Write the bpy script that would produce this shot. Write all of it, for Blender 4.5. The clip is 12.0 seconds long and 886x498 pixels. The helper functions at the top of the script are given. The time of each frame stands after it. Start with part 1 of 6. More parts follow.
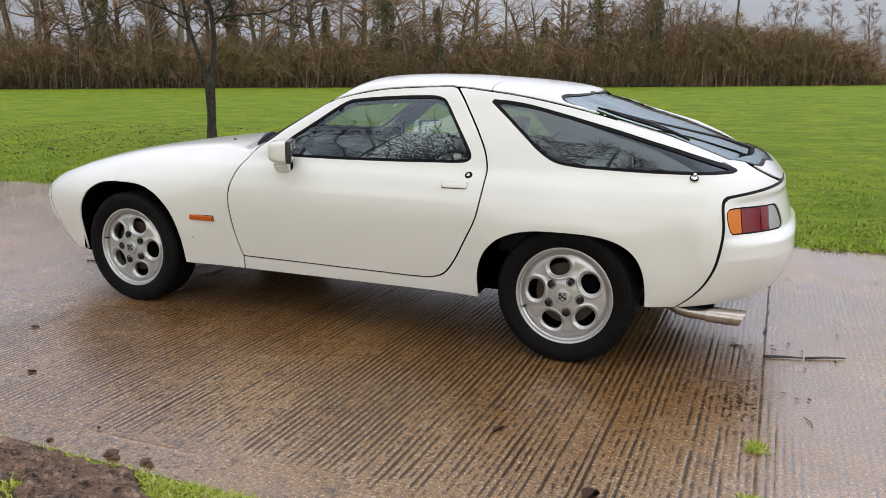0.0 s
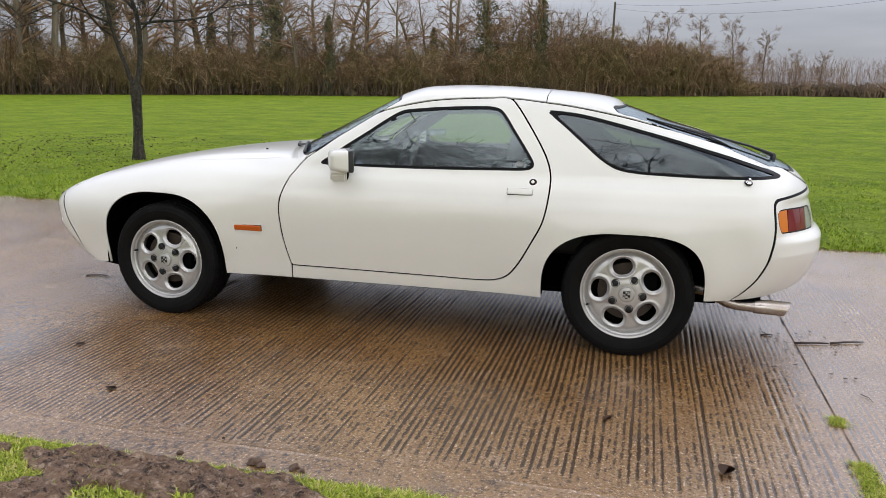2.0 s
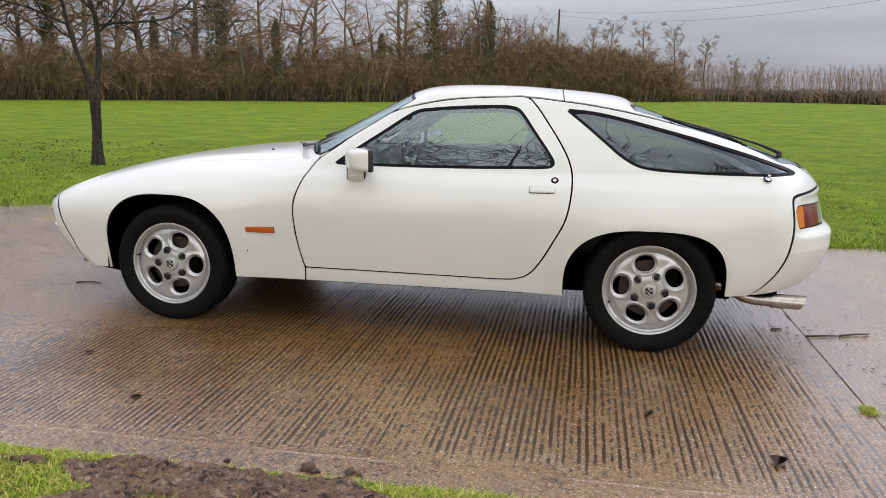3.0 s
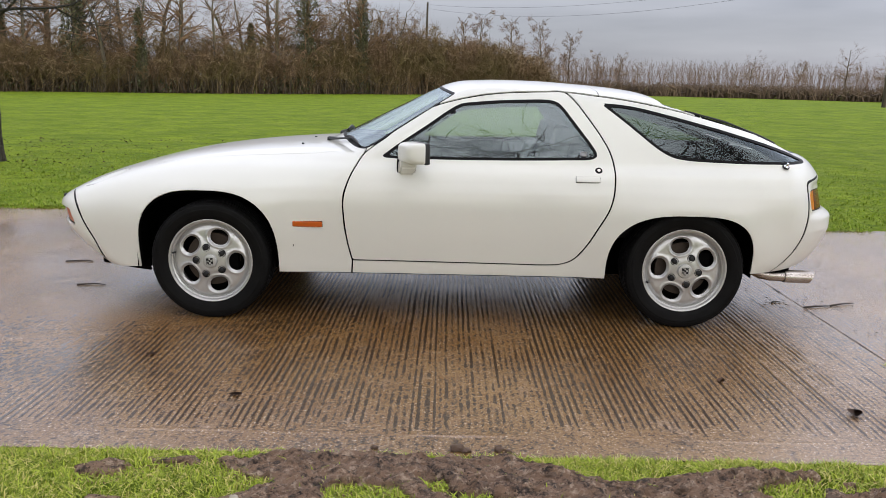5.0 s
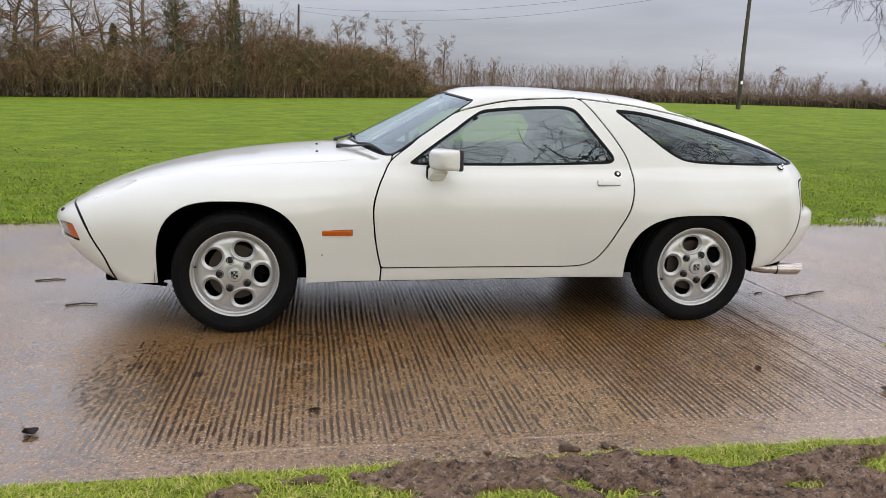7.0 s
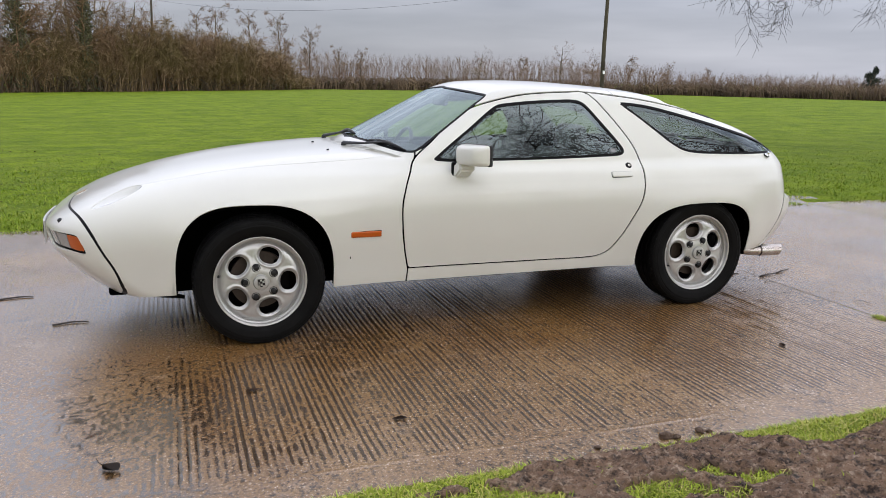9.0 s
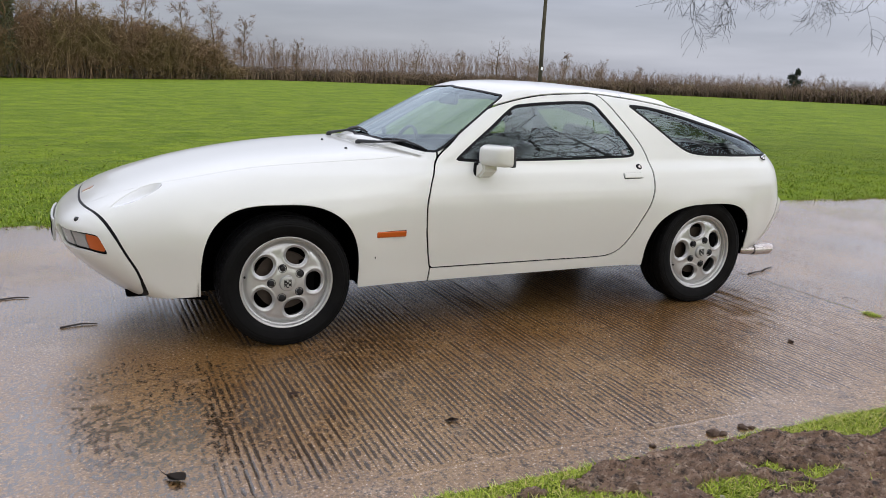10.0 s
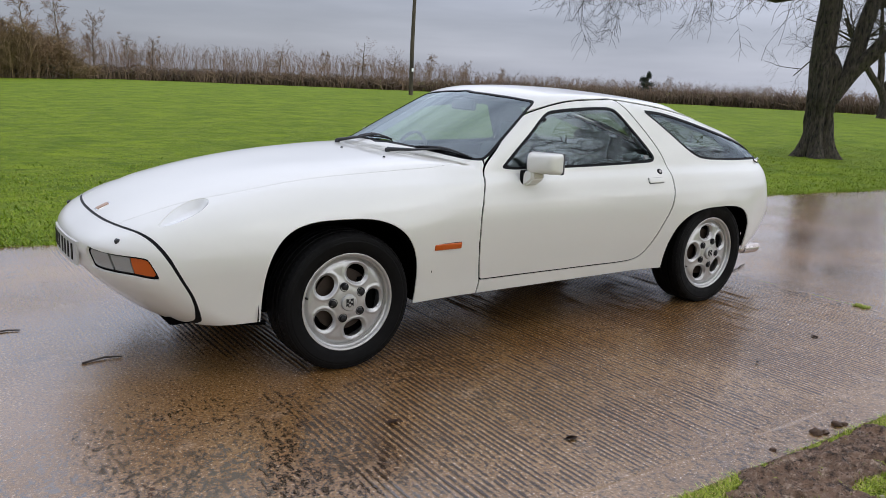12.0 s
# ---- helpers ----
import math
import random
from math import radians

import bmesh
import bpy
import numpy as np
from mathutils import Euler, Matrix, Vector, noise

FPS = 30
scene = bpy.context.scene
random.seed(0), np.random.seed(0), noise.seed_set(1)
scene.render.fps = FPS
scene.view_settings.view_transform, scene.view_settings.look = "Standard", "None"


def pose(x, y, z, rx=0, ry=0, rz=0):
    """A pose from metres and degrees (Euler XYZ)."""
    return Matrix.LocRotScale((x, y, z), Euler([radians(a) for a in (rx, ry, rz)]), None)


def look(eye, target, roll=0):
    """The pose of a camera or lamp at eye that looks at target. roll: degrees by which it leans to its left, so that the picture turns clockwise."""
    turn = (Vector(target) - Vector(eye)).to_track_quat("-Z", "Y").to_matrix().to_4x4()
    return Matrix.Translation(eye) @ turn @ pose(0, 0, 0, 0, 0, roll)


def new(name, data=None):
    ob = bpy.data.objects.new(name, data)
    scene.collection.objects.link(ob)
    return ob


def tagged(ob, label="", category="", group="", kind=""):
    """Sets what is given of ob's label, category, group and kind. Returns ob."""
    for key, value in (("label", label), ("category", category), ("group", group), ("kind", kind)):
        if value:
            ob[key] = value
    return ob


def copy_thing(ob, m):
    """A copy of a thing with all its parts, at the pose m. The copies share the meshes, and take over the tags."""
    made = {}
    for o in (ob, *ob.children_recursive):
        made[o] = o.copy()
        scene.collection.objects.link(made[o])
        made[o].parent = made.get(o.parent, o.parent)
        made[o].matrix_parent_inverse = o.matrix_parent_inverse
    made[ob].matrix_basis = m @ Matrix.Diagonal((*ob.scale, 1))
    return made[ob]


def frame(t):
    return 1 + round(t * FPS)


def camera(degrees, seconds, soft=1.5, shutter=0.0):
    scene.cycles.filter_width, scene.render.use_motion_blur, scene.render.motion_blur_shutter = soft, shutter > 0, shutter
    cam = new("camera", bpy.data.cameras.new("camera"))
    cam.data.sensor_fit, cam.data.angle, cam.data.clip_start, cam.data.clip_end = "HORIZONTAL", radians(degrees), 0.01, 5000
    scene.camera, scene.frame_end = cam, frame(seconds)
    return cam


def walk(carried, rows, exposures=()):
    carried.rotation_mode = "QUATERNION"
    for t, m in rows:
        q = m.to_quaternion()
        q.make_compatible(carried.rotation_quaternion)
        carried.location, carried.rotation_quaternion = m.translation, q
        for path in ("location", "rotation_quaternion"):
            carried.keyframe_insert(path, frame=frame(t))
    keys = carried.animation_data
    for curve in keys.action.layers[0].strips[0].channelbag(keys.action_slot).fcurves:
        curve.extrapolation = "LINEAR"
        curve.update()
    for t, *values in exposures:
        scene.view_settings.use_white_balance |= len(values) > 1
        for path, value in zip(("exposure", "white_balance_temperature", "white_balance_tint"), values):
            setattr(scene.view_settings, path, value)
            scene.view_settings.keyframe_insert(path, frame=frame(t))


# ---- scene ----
cam = camera(58.5, 12.0, soft=0.62)

PATH = [
    (0, (2.074, -4.19, 1.313), (1.318, -2.393, 0.864), 0.1),
    (0.5, (1.918, -4.266, 1.316), (1.235, -2.44, 0.871), 0.3),
    (1, (1.72, -4.322, 1.316), (1.11, -2.469, 0.875), 0.5),
    (1.5, (1.528, -4.43, 1.323), (0.987, -2.555, 0.888), 0.7),
    (2, (1.286, -4.615, 1.325), (0.81, -2.72, 0.898), 0.7),
    (2.5, (1.129, -4.654, 1.319), (0.716, -2.743, 0.899), 0.7),
    (3, (0.914, -4.669, 1.284), (0.572, -2.742, 0.873), 0.8),
    (5, (-0.016, -4.899, 1.283), (-0.02, -2.944, 0.859), 1.2),
    (5.5, (-0.268, -4.952, 1.291), (-0.191, -2.999, 0.867), 1.2),
    (6, (-0.476, -4.991, 1.309), (-0.319, -3.042, 0.888), 1.3),
    (6.5, (-0.666, -4.918, 1.282), (-0.429, -2.976, 0.868), 1.4),
    (7, (-0.847, -4.866, 1.286), (-0.527, -2.934, 0.876), 1.3),
    (9, (-1.651, -4.604, 1.29), (-1.001, -2.76, 0.865), 0.9),
    (9.5, (-1.883, -4.523, 1.287), (-1.152, -2.713, 0.853), 1.5),
    (10, (-2.084, -4.43, 1.313), (-1.274, -2.655, 0.876), 2.1),
    (10.5, (-2.247, -4.241, 1.307), (-1.358, -2.503, 0.873), 2.4),
    (11, (-2.423, -4.098, 1.321), (-1.455, -2.4, 0.895), 2.5),
    (11.5, (-2.7, -3.969, 1.314), (-1.656, -2.317, 0.892), 2.6),
    (12, (-2.844, -3.842, 1.3), (-1.726, -2.238, 0.878), 2.5),
]
walk(cam, [(t, look(eye, target, roll)) for t, eye, target, roll in PATH],
     exposures=((0, 0.36, 6500, 10), (7, 0.33, 6500, 10), (10, 0.23, 6380, 10), (12, 0.09, 6230, 10)))


# ---- daylight: an overcast winter sky and a weak, wide sun ----
SUN_UP, SUN_TURN = radians(30), radians(165)
world = bpy.data.worlds.new("overcast")
scene.world = world
world.use_nodes = True
wn, wl = world.node_tree.nodes, world.node_tree.links
wn.clear()
sky = wn.new("ShaderNodeTexSky")
sky.sky_type, sky.sun_disc, sky.sun_elevation, sky.sun_rotation = "NISHITA", False, SUN_UP, SUN_TURN
sky_back = wn.new("ShaderNodeBackground")
sky_back.inputs["Strength"].default_value = 0.07
wl.new(sky.outputs[0], sky_back.inputs[0])
wc = wn.new("ShaderNodeTexCoord")
wmap = wn.new("ShaderNodeMapping")
wmap.inputs["Scale"].default_value = (1.3, 1.3, 9.0)
wl.new(wc.outputs["Generated"], wmap.inputs[0])
wnoise = wn.new("ShaderNodeTexNoise")
wnoise.inputs["Scale"].default_value, wnoise.inputs["Detail"].default_value, wnoise.inputs["Roughness"].default_value = 1.6, 5.0, 0.5
wl.new(wmap.outputs[0], wnoise.inputs["Vector"])
wramp = wn.new("ShaderNodeValToRGB")
wramp.color_ramp.elements[0].position, wramp.color_ramp.elements[0].color = 0.34, (0.435, 0.45, 0.525, 1)
wramp.color_ramp.elements[1].position, wramp.color_ramp.elements[1].color = 0.68, (0.66, 0.67, 0.755, 1)
wl.new(wnoise.outputs["Fac"], wramp.inputs[0])
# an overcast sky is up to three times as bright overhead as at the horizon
wsep = wn.new("ShaderNodeSeparateXYZ")
wl.new(wc.outputs["Generated"], wsep.inputs[0])
wup = wn.new("ShaderNodeMapRange")
for key, value in (("From Min", 0.07), ("From Max", 0.38), ("To Min", 0.455), ("To Max", 1.62)):
    wup.inputs[key].default_value = value
wl.new(wsep.outputs["Z"], wup.inputs["Value"])
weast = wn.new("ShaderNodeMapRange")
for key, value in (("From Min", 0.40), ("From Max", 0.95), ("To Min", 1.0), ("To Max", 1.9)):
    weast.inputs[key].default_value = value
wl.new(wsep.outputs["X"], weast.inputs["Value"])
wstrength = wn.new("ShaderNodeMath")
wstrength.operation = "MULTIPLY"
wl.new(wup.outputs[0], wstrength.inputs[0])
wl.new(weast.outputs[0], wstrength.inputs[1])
cloud = wn.new("ShaderNodeBackground")
# and thinner, brighter cloud to the north than over the trees
wnorth = wn.new("ShaderNodeMapRange")
for key, value in (("From Min", -0.5), ("From Max", 0.9), ("To Min", 0.92), ("To Max", 1.38)):
    wnorth.inputs[key].default_value = value
wl.new(wsep.outputs["Y"], wnorth.inputs["Value"])
wall = wn.new("ShaderNodeMath")
wall.operation = "MULTIPLY"
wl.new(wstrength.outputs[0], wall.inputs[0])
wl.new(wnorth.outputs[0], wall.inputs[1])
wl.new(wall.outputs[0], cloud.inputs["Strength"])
wl.new(wramp.outputs[0], cloud.inputs[0])
wmix = wn.new("ShaderNodeMixShader")
wmix.inputs[0].default_value = 0.88
wl.new(sky_back.outputs[0], wmix.inputs[1])
wl.new(cloud.outputs[0], wmix.inputs[2])
wout = wn.new("ShaderNodeOutputWorld")
wl.new(wmix.outputs[0], wout.inputs[0])

sun = new("sun", bpy.data.lights.new("sun", "SUN"))
sun.data.energy, sun.data.angle, sun.data.color = 1.6, radians(90), (1.0, 0.96, 0.90)
sun.matrix_world = look((0, 0, 0), (-math.sin(SUN_TURN) * math.cos(SUN_UP), -math.cos(SUN_TURN) * math.cos(SUN_UP), -math.sin(SUN_UP)))


# ---- materials ----
class Mat:
    """A node material: a Principled shader with a few wired helpers."""

    def __init__(self, name, color=(0.5, 0.5, 0.5), rough=0.5, metal=0.0, **more):
        self.m = bpy.data.materials.new(name)
        self.m.use_nodes = True
        self.n, self.l = self.m.node_tree.nodes, self.m.node_tree.links
        self.b = self.n["Principled BSDF"]
        self.put("Base Color", (*color, 1))
        self.put("Roughness", rough)
        self.put("Metallic", metal)
        for key, value in more.items():
            self.put(key.replace("_", " "), value)
        self.bumped = None

    def put(self, key, value):
        self.b.inputs[key].default_value = value

    def wire(self, key, out):
        self.l.new(out, self.b.inputs[key])

    def node(self, kind, **values):
        nd = self.n.new(kind)
        for key, value in values.items():
            nd.inputs[key].default_value = value
        return nd

    def place(self, scale=(1, 1, 1), turn=(0, 0, 0), kind="Object"):
        c = self.n.new("ShaderNodeTexCoord")
        m = self.n.new("ShaderNodeMapping")
        m.inputs["Scale"].default_value, m.inputs["Rotation"].default_value = scale, turn
        self.l.new(c.outputs[kind], m.inputs[0])
        return m.outputs[0]

    def noise(self, scale, detail=4.0, rough=0.55, where=None, warp=0.0):
        nd = self.node("ShaderNodeTexNoise", Scale=scale, Detail=detail, Roughness=rough, Distortion=warp)
        self.l.new(where or self.place(), nd.inputs["Vector"])
        return nd.outputs["Fac"]

    def ramp(self, fac, stops):
        nd = self.n.new("ShaderNodeValToRGB")
        r = nd.color_ramp
        while len(r.elements) < len(stops):
            r.elements.new(0.5)
        for e, (pos, col) in zip(r.elements, stops):
            e.position = pos
            e.color = (*col, 1) if hasattr(col, "__len__") else (col, col, col, 1)
        self.l.new(fac, nd.inputs[0])
        return nd.outputs[0]

    def mix(self, fac, a, b, blend="MIX"):
        nd = self.n.new("ShaderNodeMix")
        nd.data_type, nd.blend_type = "RGBA", blend
        for i, v in ((0, fac), (6, a), (7, b)):
            if hasattr(v, "links"):
                self.l.new(v, nd.inputs[i])
            elif i == 0:
                nd.inputs[i].default_value = v
            else:
                nd.inputs[i].default_value = (*v, 1) if hasattr(v, "__len__") else (v, v, v, 1)
        return nd.outputs[2]

    def math(self, op, a, b=0.0):
        nd = self.n.new("ShaderNodeMath")
        nd.operation = op
        for i, v in enumerate((a, b)):
            if hasattr(v, "links"):
                self.l.new(v, nd.inputs[i])
            else:
                nd.inputs[i].default_value = v
        return nd.outputs[0]

    def bump(self, height, distance=0.01, strength=1.0):
        nd = self.node("ShaderNodeBump", Strength=strength, Distance=distance)
        self.l.new(height, nd.inputs["Height"])
        if self.bumped is not None:
            self.l.new(self.bumped, nd.inputs["Normal"])
        self.bumped = nd.outputs[0]
        self.wire("Normal", self.bumped)

    def random(self):
        return self.n.new("ShaderNodeObjectInfo").outputs["Random"]

    def island(self):
        return self.n.new("ShaderNodeNewGeometry").outputs["Random Per Island"]


# ---- meshes in numpy: V points, N normals, T triangles ----
def smooth_max(a, b, k):
    h = np.clip(0.5 + 0.5 * (a - b) / k, 0, 1)
    return b + (a - b) * h + k * h * (1 - h)


def curve(x, xs, ys):
    """Smooth interpolation through a few keys (cubic Hermite with limited slopes)."""
    xs, ys = np.asarray(xs, float), np.asarray(ys, float)
    d = np.diff(ys) / np.diff(xs)
    m = np.empty_like(ys)
    m[1:-1] = np.where(d[:-1] * d[1:] > 0, 2 * d[:-1] * d[1:] / (d[:-1] + d[1:] + 1e-12), 0)
    m[0], m[-1] = d[0], d[-1]
    x = np.clip(np.asarray(x, float), xs[0], xs[-1])
    i = np.clip(np.searchsorted(xs, x) - 1, 0, len(xs) - 2)
    h = xs[i + 1] - xs[i]
    t = (x - xs[i]) / h
    return ((2 * t**3 - 3 * t**2 + 1) * ys[i] + (t**3 - 2 * t**2 + t) * h * m[i]
            + (3 * t**2 - 2 * t**3) * ys[i + 1] + (t**3 - t**2) * h * m[i + 1])


def outline(keys, steps=8):
    """A closed smooth line through a few corner points."""
    p = np.array(keys, float)
    a, b, c, d = np.roll(p, 1, 0), p, np.roll(p, -1, 0), np.roll(p, -2, 0)
    # centripetal knots keep tight corners tight
    k1 = np.sqrt(np.linalg.norm(b - a, axis=1))[:, None] + 1e-6
    k2 = np.sqrt(np.linalg.norm(c - b, axis=1))[:, None] + 1e-6
    k3 = np.sqrt(np.linalg.norm(d - c, axis=1))[:, None] + 1e-6
    m1 = k2 * ((b - a) / k1 - (c - a) / (k1 + k2)) + (c - b)
    m2 = k2 * ((d - c) / k3 - (d - b) / (k2 + k3)) + (c - b)
    out = []
    for t in np.arange(steps) / steps:
        out.append((2 * t**3 - 3 * t**2 + 1) * b + (t**3 - 2 * t**2 + t) * m1 + (3 * t**2 - 2 * t**3) * c + (t**3 - t**2) * m2)
    return np.stack(out, 1).reshape(-1, 2)


def inside(pts, line):
    """Signed distance of 2D points from a closed line, below zero inside."""
    a, b = line, np.roll(line, -1, 0)
    best = np.full(len(pts), 1e9)
    odd = np.zeros(len(pts), bool)
    for p, q in zip(a, b):
        e, w = q - p, pts - p
        t = np.clip((w @ e) / (e @ e + 1e-12), 0, 1)
        best = np.minimum(best, np.sum((w - t[:, None] * e) ** 2, 1))
        hit = (p[1] > pts[:, 1]) != (q[1] > pts[:, 1])
        odd ^= hit & (pts[:, 0] < e[0] * (pts[:, 1] - p[1]) / (e[1] + (1e-12 if e[1] >= 0 else -1e-12)) + p[0])
    return np.where(odd, -1, 1) * np.sqrt(best)


def cut(mesh, d):
    """Splits a triangle mesh along d = 0; gives the part below zero and the part above."""
    V, N, T = mesh
    d = np.where(np.abs(d) < 1e-5, 1e-5, d)
    low = d < 0
    n_low = low[T].sum(1)
    keep = {True: [T[n_low == 3]], False: [T[n_low == 0]]}
    mixed = T[(n_low == 1) | (n_low == 2)]
    if len(mixed):
        s = low[mixed]
        lone_low = s.sum(1) == 1
        lone = np.where(lone_low[:, None], s, ~s).argmax(1)
        r = np.arange(len(mixed))
        a, b, c = mixed[r, lone], mixed[r, (lone + 1) % 3], mixed[r, (lone + 2) % 3]
        edges = np.sort(np.concatenate([np.stack([a, b], 1), np.stack([a, c], 1)]), 1)
        uniq, back = np.unique(edges, axis=0, return_inverse=True)
        back = back.reshape(-1)
        t = (d[uniq[:, 0]] / (d[uniq[:, 0]] - d[uniq[:, 1]]))[:, None]
        base = len(V)
        V = np.concatenate([V, V[uniq[:, 0]] * (1 - t) + V[uniq[:, 1]] * t])
        N = np.concatenate([N, N[uniq[:, 0]] * (1 - t) + N[uniq[:, 1]] * t])
        ab, ac = base + back[:len(a)], base + back[len(a):]
        tip = np.stack([a, ab, ac], 1)
        rest = np.concatenate([np.stack([ab, b, c], 1), np.stack([ab, c, ac], 1)])
        ll = np.concatenate([lone_low, lone_low])
        keep[True] += [tip[lone_low], rest[~ll]]
        keep[False] += [tip[~lone_low], rest[ll]]
    return tuple(trim((V, N, np.concatenate(keep[side]))) for side in (True, False))


def trim(mesh):
    V, N, T = mesh
    used = np.unique(T)
    new_of = np.zeros(len(V), int)
    new_of[used] = np.arange(len(used))
    return V[used], N[used], new_of[T]


def join(*meshes):
    Vs, Ns, Ts, at = [], [], [], 0
    for V, N, T in meshes:
        Vs.append(V), Ns.append(N), Ts.append(T + at)
        at += len(V)
    return np.concatenate(Vs), np.concatenate(Ns), np.concatenate(Ts)


def flip_y(mesh):
    V, N, T = mesh
    return V * (1, -1, 1), N * (1, -1, 1), T[:, ::-1]


def offset(mesh, by):
    V, N, T = mesh
    return V + N * by, N, T


def lip(mesh, depth):
    """The mesh with its rim turned inwards, as pressed panels have it."""
    V, N, T = mesh
    e = np.concatenate([T[:, [0, 1]], T[:, [1, 2]], T[:, [2, 0]]])
    key = np.sort(e, 1)
    _, first, count = np.unique(key, axis=0, return_index=True, return_counts=True)
    e = e[first[count == 1]]
    if not len(e):
        return mesh
    p, q = V[e[:, 0]], V[e[:, 1]]
    n = N[e[:, 0]]
    out = np.cross(q - p, n)
    out /= np.linalg.norm(out, axis=1)[:, None] + 1e-9
    m = len(e)
    quad = np.concatenate([p, q, q - N[e[:, 1]] * depth, p - n * depth])
    i = np.arange(m)
    tri = np.concatenate([np.stack([i + m, i, i + 2 * m], 1), np.stack([i, i + 3 * m, i + 2 * m], 1)])
    return join(mesh, (quad, np.tile(out, (4, 1)), tri))


def to_data(name, mesh, material, keep_normals=True):
    V, N, T = mesh
    data = bpy.data.meshes.new(name)
    data.from_pydata(V.tolist(), [], T.tolist())
    data.polygons.foreach_set("use_smooth", np.ones(len(data.polygons), bool))
    if keep_normals:
        N = N / (np.linalg.norm(N, axis=1)[:, None] + 1e-12)
        data.normals_split_custom_set_from_vertices(N.tolist())
    if material:
        data.materials.append(material.m)
    return data


def child(name, data, parent, label="", m=None):
    ob = new(name, data)
    ob.parent = parent
    if m is not None:
        ob.matrix_basis = m
    return tagged(ob, label)


def panel(name, mesh, material, parent, label="", depth=0.0):
    if depth:
        mesh = lip(mesh, depth)
    return child(name, to_data(name, mesh, material), parent, label)


def bm_data(name, bm, material, smooth=True, angle=None):
    data = bpy.data.meshes.new(name)
    bm.normal_update()
    if smooth:
        for f in bm.faces:
            f.smooth = True
        if angle:
            for e in bm.edges:
                if len(e.link_faces) == 2 and e.calc_face_angle(0) > radians(angle):
                    e.smooth = False
    bm.to_mesh(data)
    bm.free()
    if material:
        data.materials.append(material.m)
    return data


def part(name, bm, material, parent, label="", m=None, angle=35):
    return child(name, bm_data(name, bm, material, True, angle), parent, label, m)


def box(w, d, h, bevel=0.0, segments=2, at=(0, 0, 0), bm=None):
    bm = bm or bmesh.new()
    made = bmesh.ops.create_cube(bm, size=1.0, matrix=Matrix.Translation(at) @ Matrix.Diagonal((w, d, h, 1)))
    if bevel:
        edges = list({e for v in made["verts"] for e in v.link_edges})
        bmesh.ops.bevel(bm, geom=edges, offset=bevel, segments=segments, profile=0.6, affect="EDGES")
    return bm


def lathe(profile, steps=48, axis="y", bm=None, close=False):
    """Turns a line of (radius, along) about an axis."""
    bm = bm or bmesh.new()
    rings = []
    for r, a in profile:
        ring = []
        for i in range(steps):
            c, s = math.cos(2 * math.pi * i / steps), math.sin(2 * math.pi * i / steps)
            ring.append(bm.verts.new({"y": (r * c, a, r * s), "z": (r * c, r * s, a), "x": (a, r * c, r * s)}[axis]))
        rings.append(ring)
    pairs = list(zip(rings, rings[1:])) + ([(rings[-1], rings[0])] if close else [])
    for p, q in pairs:
        for i in range(steps):
            j = (i + 1) % steps
            bm.faces.new((p[i], p[j], q[j], q[i]))
    if not close:
        for ring in (rings[0], rings[-1]):
            if (ring[0].co - ring[steps // 2].co).length > 1e-4:
                bm.faces.new(ring)
    bmesh.ops.remove_doubles(bm, verts=bm.verts[:], dist=1e-6)
    bmesh.ops.recalc_face_normals(bm, faces=bm.faces[:])
    return bm


def tube(points, radii, sides=8, bm=None, caps=True):
    """A round bar through points."""
    bm = bm or bmesh.new()
    pts = [Vector(p) for p in points]
    if not hasattr(radii, "__len__"):
        radii = [radii] * len(pts)
    rings = []
    for i, p in enumerate(pts):
        d = (pts[min(i + 1, len(pts) - 1)] - pts[max(i - 1, 0)]).normalized()
        u = d.cross(Vector((0, 0, 1)) if abs(d.z) < 0.9 else Vector((1, 0, 0))).normalized()
        w = d.cross(u)
        rings.append([bm.verts.new(p + (u * math.cos(6.28318 * k / sides) + w * math.sin(6.28318 * k / sides)) * radii[i]) for k in range(sides)])
    for a, b in zip(rings, rings[1:]):
        for k in range(sides):
            j = (k + 1) % sides
            bm.faces.new((a[k], a[j], b[j], b[k]))
    if caps:
        bm.faces.new(rings[0][::-1])
        bm.faces.new(rings[-1])
    return bm


# ---- the materials of the car ----
PAINT = Mat("white_paint", (0.725, 0.730, 0.668), 0.35, Coat_Weight=0.75, Coat_Roughness=0.03, Coat_IOR=1.5)
PAINT.wire("Base Color", PAINT.mix(PAINT.noise(2.2, 5), (0.735, 0.727, 0.662), (0.772, 0.765, 0.702)))
PAINT.bump(PAINT.noise(420, 2), 0.0004, 0.10)
SEAL = Mat("black_rubber_seal", (0.004, 0.004, 0.0045), 0.5, Specular_IOR_Level=0.12)
SEAL.bump(SEAL.noise(300, 2), 0.0005, 0.4)
PLASTIC = Mat("black_plastic", (0.018, 0.018, 0.02), 0.42)
PLASTIC.bump(PLASTIC.noise(500, 2), 0.0004, 0.4)
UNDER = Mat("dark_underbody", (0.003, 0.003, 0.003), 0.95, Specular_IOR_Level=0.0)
UNDER.bump(UNDER.noise(60, 4), 0.004, 0.5)
TYRE = Mat("tyre_rubber", (0.010, 0.010, 0.0105), 0.62, Specular_IOR_Level=0.12)
TYRE.wire("Base Color", TYRE.mix(TYRE.noise(9, 6), (0.0025, 0.0025, 0.0028), (0.0065, 0.0063, 0.0060)))
TYRE.wire("Roughness", TYRE.ramp(TYRE.noise(14, 5), [(0.35, 0.5), (0.7, 0.75)]))
TYRE.bump(TYRE.noise(160, 3), 0.001, 0.5)
